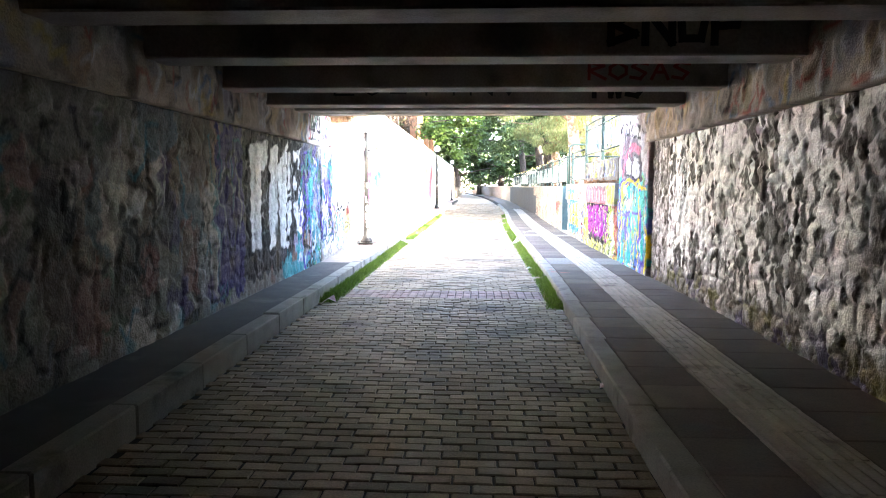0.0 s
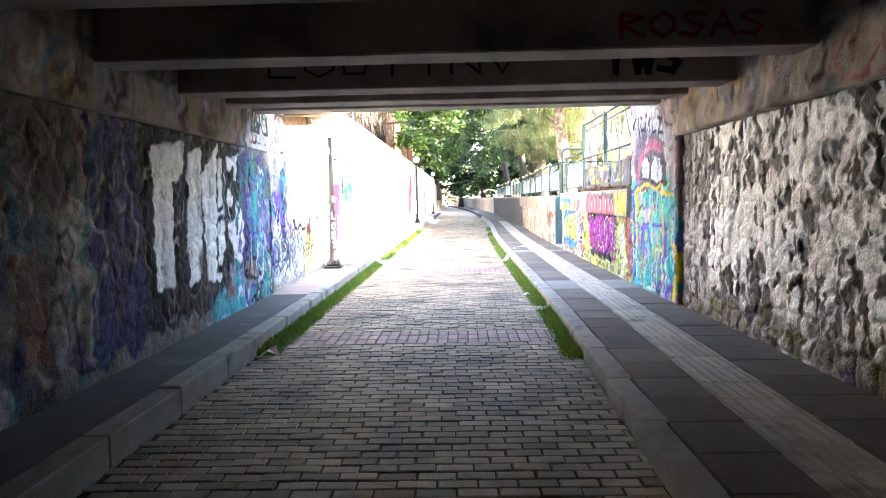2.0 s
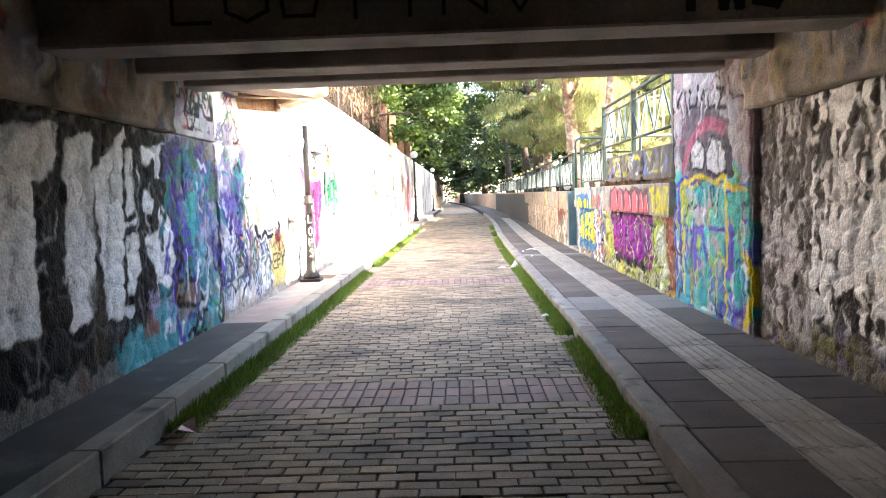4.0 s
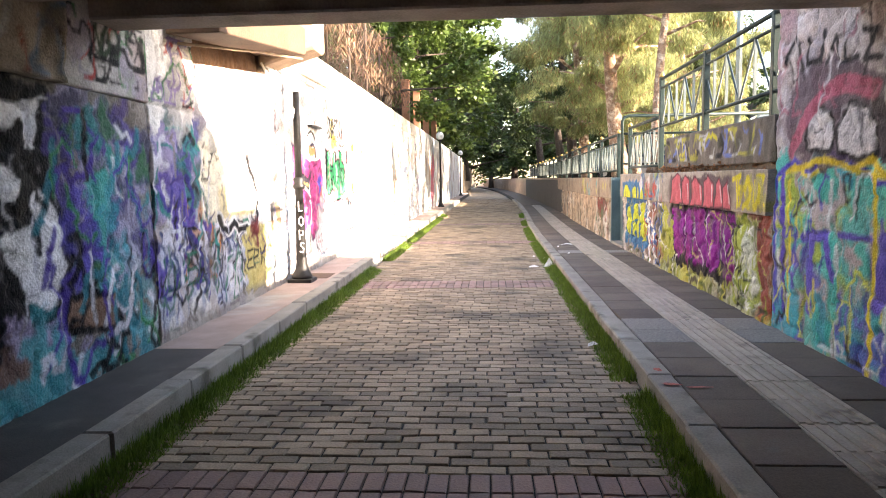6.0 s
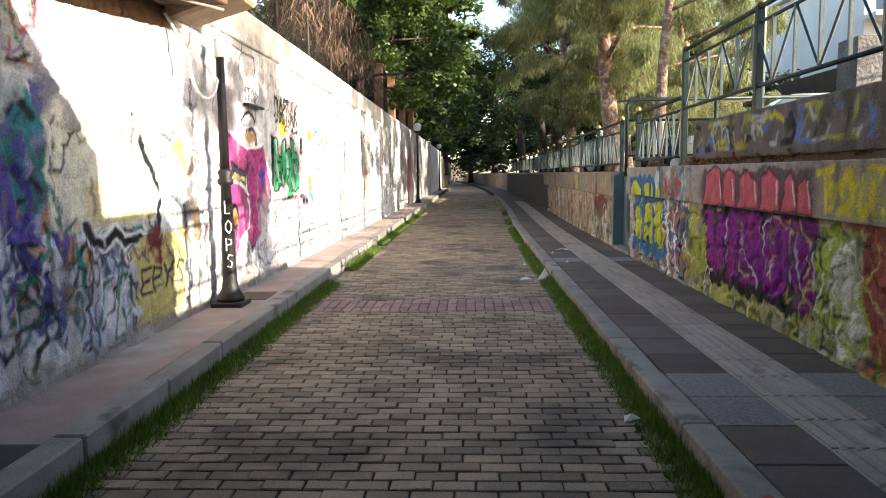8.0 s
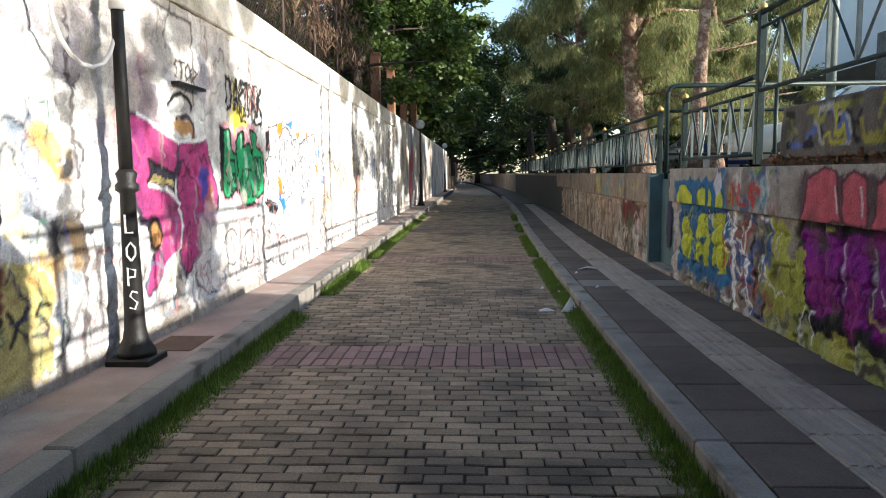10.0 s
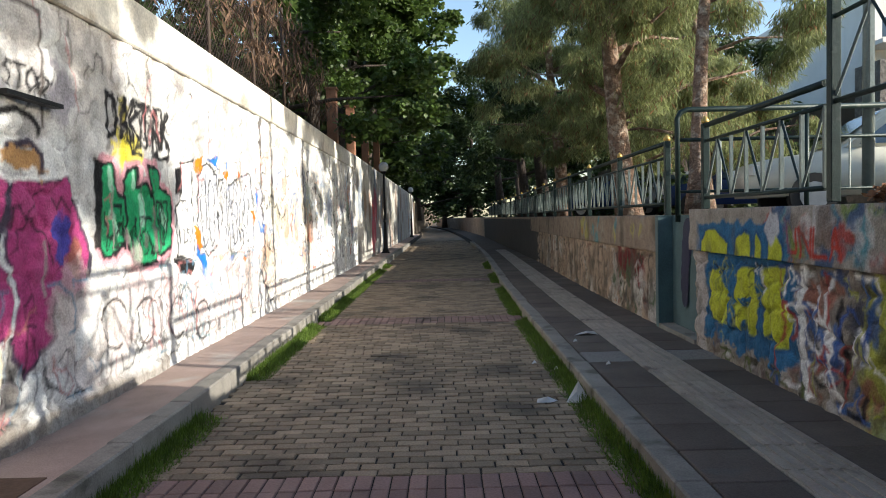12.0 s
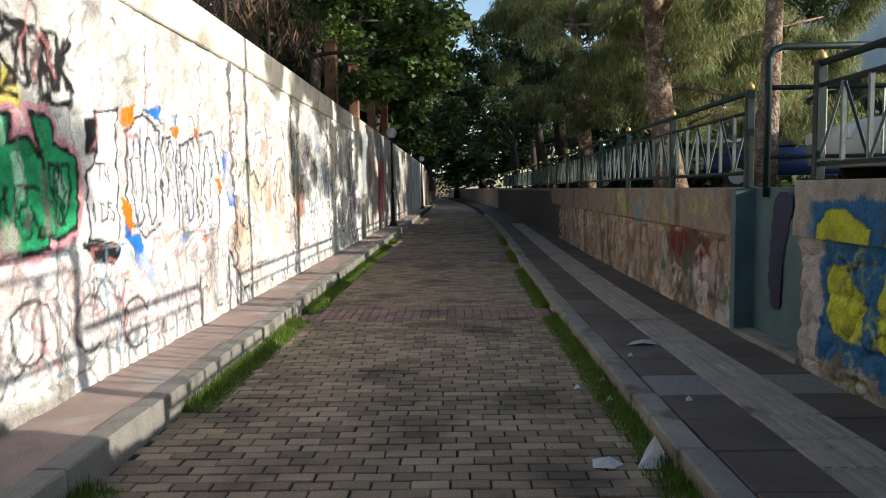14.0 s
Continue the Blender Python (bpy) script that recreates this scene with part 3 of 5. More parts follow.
# left wall in the open
c = Canvas(12.004, 34, 0.12, 3.06, 0.0165, 5)
c.col[:] = (0.66, 0.65, 0.62)
c.patches(160, 12, 34, 0.2, 3.3, 0.35, [(0.72, 0.71, 0.69), (0.55, 0.53, 0.5), (0.6, 0.54, 0.44), (0.68, 0.63, 0.62), (0.48, 0.46, 0.45)], 0.5)
c.stones(0.42, 0.3, 0.022, 15, joint=(0.25, 0.22, 0.19), edge=0.07, tint=0.12, jo=0.6)
c.patches(50, 12.0, 13.1, 0.7, 2.05, 0.2, [(0.05, 0.05, 0.2), (0.1, 0.07, 0.28), (0.05, 0.1, 0.1), (0.3, 0.26, 0.4), (0.02, 0.18, 0.2)])
c.patches(40, 12.0, 14.0, 0.2, 1.15, 0.25, [(0.4, 0.42, 0.5), (0.5, 0.5, 0.56), (0.3, 0.34, 0.42), (0.45, 0.4, 0.36)], 0.8)
c.patches(12, 12.6, 13.6, 0.8, 1.4, 0.12, [(0.4, 0.13, 0.03), (0.45, 0.2, 0.08)], 0.7)
c.scribble(14, 12.4, 13.4, 0.6, 1.3, 0.14, 0.03, [(0.45, 0.15, 0.03), INK])
c.scribble(24, 13.2, 14.2, 0.3, 1.1, 0.16, 0.03, [(0.02, 0.1, 0.06), (0.05, 0.2, 0.12), (0.6, 0.6, 0.65), INK])
c.text("DBEL", 12.15, 0.6, 0.18, 0.28, 0.03, (0.02, 0.13, 0.08))
c.scribble(34, 12.02, 13.3, 0.3, 2.0, 0.15, 0.045, [INK, (0.05, 0.04, 0.22), (0.02, 0.2, 0.18), (0.55, 0.55, 0.6), (0.1, 0.06, 0.3)])
c.scribble(26, 12.1, 14.0, 0.25, 1.1, 0.13, 0.03, [INK, (0.06, 0.08, 0.16), (0.6, 0.62, 0.68)])
c.blob(13.9, 1.75, 0.95, 0.5, (0.68, 0.63, 0.5), 1.0)
c.rect(12.95, 14.7, 1.15, 1.9, (0.66, 0.61, 0.47), 1.0)
c.rect(13.4, 14.8, 1.16, 1.5, (0.62, 0.52, 0.3), 0.6)
SCALLOP = "13.38,1.17 13.44,1.07 13.59,1.02 13.76,1.10 13.92,1.00 14.16,1.02 14.26,0.97 14.48,1.04 14.57,1.38 14.44,1.57 14.26,1.80 14.23,1.98"
c.line(SCALLOP, 0.13, CHALK)
c.line(SCALLOP, 0.07, INK)
c.patches(10, 14.5, 15.0, 1.2, 1.9, 0.12, [(0.1, 0.14, 0.2), (0.4, 0.45, 0.5), (0.2, 0.24, 0.3)], 0.7)
c.rect(14.05, 15.0, 0.25, 1.0, (0.5, 0.42, 0.16), 2)
c.patches(5, 14.3, 14.6, 0.85, 1.0, 0.1, [(0.15, 0.03, 0.03)])
c.text("EPXS", 14.15, 0.55, 0.17, 0.2, 0.03, INK)
c.text("BMIN", 13.35, 1.75, 0.16, 0.16, 0.02, (0.3, 0.24, 0.15))
c.patches(26, 14.8, 15.4, 0.9, 2.2, 0.13, [(0.14, 0.18, 0.22), (0.55, 0.34, 0.12), INK, (0.5, 0.5, 0.55)], 0.8)
c.patches(40, 12.2, 18.3, 2.1, 3.3, 0.3, [(0.3, 0.28, 0.27), (0.38, 0.34, 0.3), (0.5, 0.48, 0.46), (0.25, 0.22, 0.26)], 0.7)
c.scribble(24, 12.0, 13.0, 2.2, 2.75, 0.12, 0.025, [INK, INK, (0.4, 0.05, 0.04), (0.04, 0.16, 0.06), (0.2, 0.15, 0.3)])
c.patches(12, 15.3, 16.6, 1.2, 2.4, 0.2, [(0.25, 0.12, 0.2), (0.4, 0.3, 0.22), (0.3, 0.26, 0.3)], 0.6)
c.patches(90, 15.2, 20.5, 2.15, 3.1, 0.2, [(0.34, 0.32, 0.3), (0.42, 0.4, 0.37), (0.28, 0.25, 0.24), (0.5, 0.46, 0.42)], 0.55)
MAG = (0.36, 0.05, 0.16)
c.patches(14, 15.7, 17.0, 0.3, 0.7, 0.16, [(0.3, 0.27, 0.24), (0.4, 0.36, 0.32), (0.22, 0.2, 0.18)], 0.8)
for path in ("16.11,2.03 16.28,2.03 17.01,1.83 16.93,1.55 16.46,1.63 16.44,1.46 16.75,1.41 16.94,1.28 17.02,1.10 16.95,0.94 16.75,0.80 16.56,0.67 16.32,0.56 16.26,0.62 16.42,0.85 16.58,0.99 16.56,1.09 16.27,1.17 16.13,1.33 16.05,1.58", "17.01,1.83 17.68,1.88 17.80,1.57 17.94,1.32 17.87,1.08 17.66,1.00 17.46,1.09 17.39,0.79 17.21,0.68 17.06,0.60 16.95,0.73 16.93,0.90 17.04,1.10 16.91,1.37",):
    c.poly(path, MAG, (0.07, 0.04, 0.07), 0.03, 0.7)
c.patches(9, 16.1, 16.4, 1.3, 1.95, 0.16, [(0.2, 0.03, 0.13), (0.26, 0.04, 0.15)], 0.7)
c.patches(8, 17.1, 17.8, 1.1, 1.75, 0.12, [(0.42, 0.09, 0.22), (0.3, 0.04, 0.14)], 0.6)
c.poly("16.41,1.66 16.89,1.55 16.83,1.38 16.40,1.47", (0.05, 0.045, 0.06), INK, 0.03)
c.poly("16.45,1.56 16.84,1.49 16.84,1.43 16.44,1.49", (0.5, 0.4, 0.16))
for path in ("17.02,1.83 16.91,1.53", "16.11,2.03 16.05,1.58 16.13,1.31 16.26,1.16 16.56,1.09", "17.00,2.03 17.22,2.08 17.35,2.00 17.33,1.89", "17.94,1.32 17.87,1.08 17.66,1.00",):
    c.line(path, 0.06, (0.05, 0.04, 0.06))
for path in ("16.28,2.03 17.02,1.83", "17.01,1.83 17.69,1.90", "16.43,1.46 16.75,1.41 16.96,1.27 17.02,1.08 16.94,0.90",):
    c.line(path, 0.035, CHALK)
c.poly("16.59,0.73 16.85,0.85 16.87,0.61 16.62,0.42", (0.7, 0.62, 0.45), CHALK, 0.03)
c.bubble(16.45, 1.04, 0.13, 0.16, (0.42, 0.2, 0.07))
c.blob(17.55, 1.45, 0.11, 0.19, (0.07, 0.06, 0.3), 1.5)
c.blob(17.15, 1.95, 0.2, 0.09, (0.45, 0.25, 0.1), 2)
c.blob(17.72, 1.3, 0.07, 0.14, (0.4, 0.16, 0.08), 2, alpha=0.7)
c.text("STOQ", 16.98, 2.42, 0.1, 0.14, 0.025, INK)
c.ring(17.1, 2.15, 0.25, 0.12, 0.04, INK, 0, 180)
c.patches(7, 18.2, 18.8, 2.0, 2.7, 0.12, [(0.6, 0.5, 0.03)], 0.8)
c.text("DARTAK", 18.3, 2.25, 0.17, 0.33, 0.05, INK)
c.scribble(26, 18.4, 19.5, 2.15, 2.6, 0.12, 0.028, [INK])
GREEN = (0.025, 0.3, 0.12)
for path in ("18.19,2.02 18.38,2.03 18.43,1.79 18.55,1.75 18.57,1.60 18.54,1.41 18.36,1.30 18.16,1.29 18.11,1.38 18.15,1.70", "18.62,2.01 18.82,2.03 18.80,1.87 18.97,1.90 19.13,1.78 19.13,1.21 18.86,1.18 18.67,1.22 18.56,1.36 18.56,1.72 18.54,1.91", "18.98,2.05 19.20,2.07 19.26,1.90 19.51,1.80 19.54,1.52 19.44,1.31 19.22,1.23 19.13,1.30 19.13,1.78 19.05,1.91",):
    c.poly(path, (0.6, 0.3, 0.33), (0.6, 0.3, 0.33), 0.14, alpha=0.8)
for path in ("18.09,2.05 18.19,2.02 18.12,1.38 18.05,1.38", "19.57,1.19 20.08,1.13 19.95,1.01 19.67,1.08", "19.69,2.07 19.82,2.08 19.81,1.86 19.67,1.85",):
    c.poly(path, INK, INK, 0.03)
for path in ("18.19,2.02 18.38,2.03 18.43,1.79 18.55,1.75 18.57,1.60 18.54,1.41 18.36,1.30 18.16,1.29 18.11,1.38 18.15,1.70", "18.62,2.01 18.82,2.03 18.80,1.87 18.97,1.90 19.13,1.78 19.13,1.21 18.86,1.18 18.67,1.22 18.56,1.36 18.56,1.72 18.54,1.91", "18.98,2.05 19.20,2.07 19.26,1.90 19.51,1.80 19.54,1.52 19.44,1.31 19.22,1.23 19.13,1.30 19.13,1.78 19.05,1.91",):
    c.poly(path, GREEN, INK, 0.035)
for path in ("18.32,1.63 18.40,1.48", "18.87,1.77 18.90,1.56", "18.73,1.96 18.73,1.88", "19.30,1.65 19.39,1.52", "18.31,1.96 18.32,1.85",):
    c.line(path, 0.09, (0.3, 0.58, 0.4))
c.scribble(10, 18.2, 18.5, 1.35, 1.7, 0.07, 0.02, [INK])
c.scribble(10, 18.65, 19.1, 1.28, 1.6, 0.07, 0.02, [INK])
c.scribble(9, 19.2, 19.5, 1.35, 1.75, 0.07, 0.02, [INK])
c.poly("19.83,2.15 20.14,2.21 20.12,1.67 20.06,1.16 19.64,1.21 19.66,1.66 19.84,1.86", CHALK, INK, 0.03)
c.text("IDS", 19.7, 1.35, 0.09, 0.13, 0.02, INK)
c.text("TV", 19.8, 1.65, 0.09, 0.12, 0.02, INK)
ORANGE, BLUE = (0.75, 0.16, 0.01), (0.02, 0.16, 0.55)
for path in ("20.28,2.04 20.60,2.23 20.93,2.09 20.91,1.28 20.55,1.17 20.25,1.36", "21.00,2.04 21.31,2.09 21.31,1.21 21.02,1.15 20.91,1.28", "21.37,2.00 21.75,2.09 21.80,1.19 21.41,1.15", "21.87,2.13 22.30,2.20 22.49,1.72 22.37,1.12 21.91,1.10",):
    c.poly(path, (0.6, 0.6, 0.62), INK, 0.03)
c.scribble(110, 20.3, 22.4, 1.2, 2.15, 0.07, 0.014, [(0.12, 0.12, 0.14), (0.2, 0.22, 0.3), CHALK], 0.8)
for u in (20.45, 20.72, 21.15, 21.58, 22.1):
    c.ring(u, 1.65, 0.1, 0.38, 0.022, INK)
for path in ("20.17,2.21 20.46,2.27 20.49,2.14 20.26,2.08", "21.14,2.15 21.39,2.17 21.30,2.05", "21.72,2.18 21.92,2.20 21.81,2.06", "20.18,1.57 20.36,1.30 20.28,1.25 20.18,1.36", "20.86,1.23 21.06,1.13 20.93,1.04", "22.31,1.72 22.53,1.65 22.45,1.51", "21.87,1.12 22.08,1.09 21.93,0.99",):
    c.poly(path, ORANGE, wob=1.0)
for path in ("20.60,2.28 20.95,2.31 21.02,2.18 20.79,2.22", "21.19,2.29 21.36,2.27 21.28,2.17", "20.20,1.33 20.38,1.22 20.68,0.95 20.64,0.73 20.39,0.92", "21.11,0.94 21.27,1.12 21.48,1.14 21.36,0.96", "22.55,1.93 22.98,2.10 22.91,1.73 23.14,1.36 22.75,1.40", "23.59,1.67 23.77,1.65 23.70,1.55",):
    c.poly(path, BLUE, (0.05, 0.07, 0.15), 0.015, 1.0)
c.scribble(45, 17.8, 22.5, 0.3, 1.15, 0.16, 0.022, [INK, (0.4, 0.15, 0.15), (0.3, 0.3, 0.3), (0.1, 0.25, 0.3)], 0.7)
c.scribble(40, 20, 26, 2.0, 2.9, 0.14, 0.02, [INK, (0.5, 0.25, 0.25), (0.3, 0.32, 0.35)], 0.6)
c.patches(34, 22.8, 26.5, 0.8, 2.2, 0.35, [(0.5, 0.42, 0.3), (0.56, 0.5, 0.4), (0.35, 0.22, 0.14), (0.6, 0.57, 0.5)], 0.7)
c.patches(26, 26, 34, 1.2, 2.6, 0.35, [(0.2, 0.26, 0.36), (0.12, 0.14, 0.2), (0.3, 0.14, 0.09), (0.5, 0.47, 0.42), (0.15, 0.2, 0.16)], 0.7)
c.scribble(70, 23, 34, 0.6, 2.6, 0.2, 0.035, [INK, (0.1, 0.15, 0.3), (0.4, 0.1, 0.06), (0.5, 0.5, 0.5)], 0.7)
c.scribble(60, 12.05, 15.2, 0.25, 2.0, 0.1, 0.018, [INK, (0.05, 0.05, 0.12), (0.05, 0.14, 0.1), (0.5, 0.5, 0.55)], 0.9)
c.scribble(70, 15.3, 24, 0.4, 3.1, 0.12, 0.016, [INK, (0.2, 0.18, 0.18), (0.4, 0.15, 0.15)], 0.75)
c.drips(60, 12, 34, 1.0, 3.3, [(0.2, 0.18, 0.16), (0.3, 0.27, 0.24)], 0.03)
c.relief -= np.clip(1 - np.abs(c.v - 2.16) / 0.025, 0, 1) * 0.02 * (c.u < 15.2)
for u in (19.1, 22.9, 26.0, 29.1, 32.2):
    c.relief -= np.clip(1 - np.abs(c.u - u) / 0.02, 0, 1) * 0.02
c.stroke([(16.2, 3.0), (17.4, 2.95), (17.4, 2.2)], 0.03, (0.12, 0.1, 0.09))
c.patches(26, 17.5, 22.5, 0.35, 1.2, 0.22, [(0.7, 0.52, 0.5), (0.72, 0.7, 0.68), (0.6, 0.5, 0.46)], 0.5)
for u, v in ((18.3, 0.75), (18.9, 0.7), (19.6, 0.62), (20.3, 0.5)):
    c.ring(u, v, 0.22, 0.2, 0.025, (0.06, 0.05, 0.05), 20, 300)
c.patches(50, 20.5, 34, 2.4, 3.1, 0.25, [(0.42, 0.39, 0.35), (0.36, 0.33, 0.3), (0.5, 0.45, 0.38)], 0.5)
# Cracks and upright shadow lines of poles and trunks, painted as dark strokes.
for u, w in ((15.35, 0.05), (19.15, 0.03), (22.95, 0.09), (26.05, 0.08), (29.15, 0.08), (32.25, 0.07)):
    c.stroke([(u, 0.15), (u + 0.05, 1.2), (u - 0.03, 2.2), (u + 0.02, 3.05)], w, (0.07, 0.06, 0.06), 1.5, alpha=0.85)
for k in range(46):
    u = 16.0 + k * 0.38 + 0.2 * math.sin(k * 2.7)
    c.stroke([(u, 0.16), (u + 0.03 * math.sin(k), 0.45 + 0.3 * abs(math.sin(k * 1.9)))], 0.022, (0.16, 0.14, 0.13), 1.5, alpha=0.7)
c.scribble(120, 15.4, 24.0, 0.35, 1.15, 0.14, 0.018, [INK, (0.25, 0.2, 0.2), (0.42, 0.16, 0.15), (0.12, 0.22, 0.3)], 0.75)
c.scribble(90, 22.8, 30.0, 0.9, 2.5, 0.12, 0.025, [INK, (0.12, 0.16, 0.26), (0.35, 0.14, 0.08), (0.25, 0.24, 0.22)], 0.75)
# brown recess at the top of the wall, under the corbel
hole = (c.u > 12.9) & (c.u < 15.1) & (c.v > 2.62 + 0.1 * (c.u - 12.9))
c.col[hole] = (0.17, 0.1, 0.06)
c.relief[hole] -= 0.12
c.dirt(-0.78, 9, 1.1, (0.2, 0.17, 0.14), 2.5)
# Darker wall foot: its stain and the bottom shadow both put into the colour.
k = np.clip((0.3 - c.v + 0.1 * vnoise(c.u * 3, c.v, 4)) / 0.08, 0, 1)[..., None] * 0.75 * (c.u < 19.3)[..., None]
c.col = c.col * (1 - k) + np.array((0.2, 0.17, 0.14)) * k
c.relief += 0.025 * (c.v < 0.36 - 0.02 * (c.u - 16)) * (c.u > 15.9) * (c.u < 19.3)
structure(c.sheet("wall_left_open", XL, 1, 0.34, PAINTED), "tall whitewashed retaining wall covered in graffiti", "wall")
bm = bmesh.new()
box(bm, XL - 0.34, XL + 0.028, 15.9, 33.99, 3.064, 3.47, 0.015)
structure(part("coping_left", bm, COPING), "pale concrete coping along the retaining wall", "coping")
bm = bmesh.new()
box(bm, XL - 0.34, XL + 0.02, 12.004, 15.896, 3.064, 3.62, 0.02)
structure(part("coping_left_near", bm, CORBEL), "weathered concrete slab on the wall", "coping")

c = Canvas(34.004, 74, 0.12, 3.5, 0.07, 6)
c.col[:] = (0.5, 0.47, 0.42)
c.patches(120, 34, 74, 0.4, 3.0, 0.6, [(0.6, 0.57, 0.52), (0.2, 0.25, 0.33), (0.3, 0.16, 0.1), (0.4, 0.37, 0.3), (0.14, 0.13, 0.13)], 0.7)
c.patches(10, 38.5, 40.5, 0.6, 2.2, 0.5, [(0.55, 0.04, 0.05), (0.5, 0.1, 0.14)], 0.9)
c.dirt(-0.4, 12, 1.0, (0.2, 0.17, 0.14))
structure(c.sheet("wall_left_far", XL, 1, 0.34, PAINTED), "long stained retaining wall with faded graffiti", "wall")

# concrete corbel and slab stub over the left wall
stub = new("bridge_stub")
bm = bmesh.new()
box(bm, XL - 0.1, XL + 0.62, 15.05, 15.55, 2.92, 3.7, 0.03)
for v in bm.verts:
    if v.co.x > XL + 0.3 and v.co.z < 3.2:
        v.co.z += 0.2
part("corbel", bm, CORBEL, stub)
bm = bmesh.new()
box(bm, XL + 0.03, XL + 0.5, 12.3, 15.046, 2.76, 3.36, 0.01)
for v in bm.verts:
    if v.co.z < 3 and v.co.y > 14:
        v.co.z += 0.28
part("slab", bm, BROWN, stub)
rod("cable", CORBEL, [(XL + 0.05, 12.5, 2.72), (XL + 0.3, 14.0, 2.9), (XL + 0.45, 15.05, 3.0)], 0.014, stub)
tagged(stub, "broken concrete bridge stub jutting from the retaining wall", "bridge remnant")

# right pier at the mouth of the underpass
c = Canvas(10.604, 12.88, 0.08, 3.0, 0.018, 41, True)
c.col[:] = (0.36, 0.31, 0.3)
c.patches(50, 10.6, 12.9, 1.5, 3.0, 0.22, [(0.4, 0.36, 0.35), (0.22, 0.18, 0.18), (0.34, 0.2, 0.22), (0.3, 0.3, 0.36), (0.45, 0.43, 0.42)], 0.7)
c.patches(90, 10.6, 12.88, 0.15, 1.55, 0.17, [(0.02, 0.38, 0.32), (0.03, 0.45, 0.36), (0.06, 0.42, 0.36), (0.32, 0.42, 0.06), (0.02, 0.28, 0.36)], 0.9)
c.patches(16, 10.6, 12.88, 0.1, 1.0, 0.14, [(0.06, 0.06, 0.35), (0.12, 0.07, 0.4)], 0.8)
c.stroke([(12.84, 0.3), (12.84, 1.5), (12.5, 1.62), (12.2, 1.52), (11.85, 1.66), (11.5, 1.58), (11.2, 1.45), (10.7, 1.5)], 0.05, (0.07, 0.06, 0.4))
c.stroke([(12.8, 1.46), (12.5, 1.58), (12.2, 1.48), (11.85, 1.62), (11.5, 1.52), (10.7, 1.46)], 0.035, (0.6, 0.48, 0.03))
c.drips(26, 10.7, 12.85, 0.5, 1.5, [(0.6, 0.5, 0.04), (0.55, 0.6, 0.6), (0.1, 0.07, 0.45), (0.05, 0.3, 0.3)], 0.035)
c.stroke([(12.3, 1.0), (11.9, 1.05), (11.8, 0.75)], 0.09, (0.1, 0.08, 0.42))
c.blob(11.95, 1.95, 0.75, 0.42, (0.09, 0.06, 0.08), 2, alpha=0.85)
c.poly("11.30,1.60 11.27,1.85 11.44,1.99 11.23,2.01 11.06,1.83 11.06,1.59", (0.05, 0.04, 0.05), wob=1.0)
for path in ("12.30,1.71 12.27,1.93 12.10,2.03 11.90,1.97 11.82,1.80 11.87,1.67", "11.77,1.68 11.79,1.84 11.63,2.00 11.40,1.96 11.26,1.80 11.26,1.64 11.48,1.61",):
    c.poly(path, (0.55, 0.54, 0.54), INK, 0.04)
c.scribble(14, 11.35, 12.25, 1.7, 1.98, 0.08, 0.018, [(0.1, 0.1, 0.11), (0.25, 0.24, 0.25)])
c.line("12.58,1.70 12.27,1.98 11.99,2.12 11.68,2.15 11.31,2.06", 0.13, (0.38, 0.1, 0.15))
c.line("12.58,1.54 11.98,1.62 11.57,1.54 11.30,1.60 11.05,1.47 10.83,1.47", 0.05, (0.62, 0.46, 0.03))
c.line("12.72,1.49 12.64,0.37", 0.08, (0.09, 0.06, 0.36))
c.line("12.11,1.04 12.17,0.44", 0.1, (0.1, 0.08, 0.4))
c.line("11.12,1.07 11.15,0.65", 0.14, (0.1, 0.08, 0.4))
c.line("11.24,1.56 11.24,0.17", 0.05, (0.6, 0.48, 0.03))
c.line("10.78,0.86 10.54,0.63 10.79,0.23", 0.12, (0.62, 0.48, 0.02))
c.line("12.58,1.44 12.50,0.28", 0.05, (0.55, 0.45, 0.03))
c.line("11.71,1.07 11.29,1.07", 0.05, (0.1, 0.08, 0.4))
for path in ("12.72,2.44 12.53,2.66 12.40,2.34", "12.28,2.56 12.34,2.38 12.10,2.37 12.05,2.57", "11.99,2.33 11.84,2.50 11.78,2.29", "11.69,2.48 11.73,2.31 11.54,2.30", "11.50,2.48 11.32,2.45 11.45,2.28 11.27,2.26",):
    c.line(path, 0.045, INK)
c.scribble(36, 10.7, 12.85, 0.2, 1.5, 0.1, 0.025, [(0.55, 0.6, 0.08), (0.05, 0.05, 0.3), INK, (0.1, 0.5, 0.42), (0.5, 0.55, 0.55)])
c.scribble(14, 10.7, 12.8, 2.0, 2.9, 0.14, 0.025, [INK, (0.3, 0.1, 0.14), (0.5, 0.48, 0.5)], 0.8)
c.stones(0.42, 0.26, 0.02, 43, joint=(0.06, 0.05, 0.05), edge=0.04, tint=0.12, jo=0.6)
c.dirt(-0.85, 45)
c.relief -= np.clip(1 - np.abs(c.u - 10.66) / 0.03, 0, 1) * 0.05
structure(c.sheet("wall_right_pier", XR, -1, 0.5, PAINTED), "stone wing wall with teal and violet graffiti", "wall")

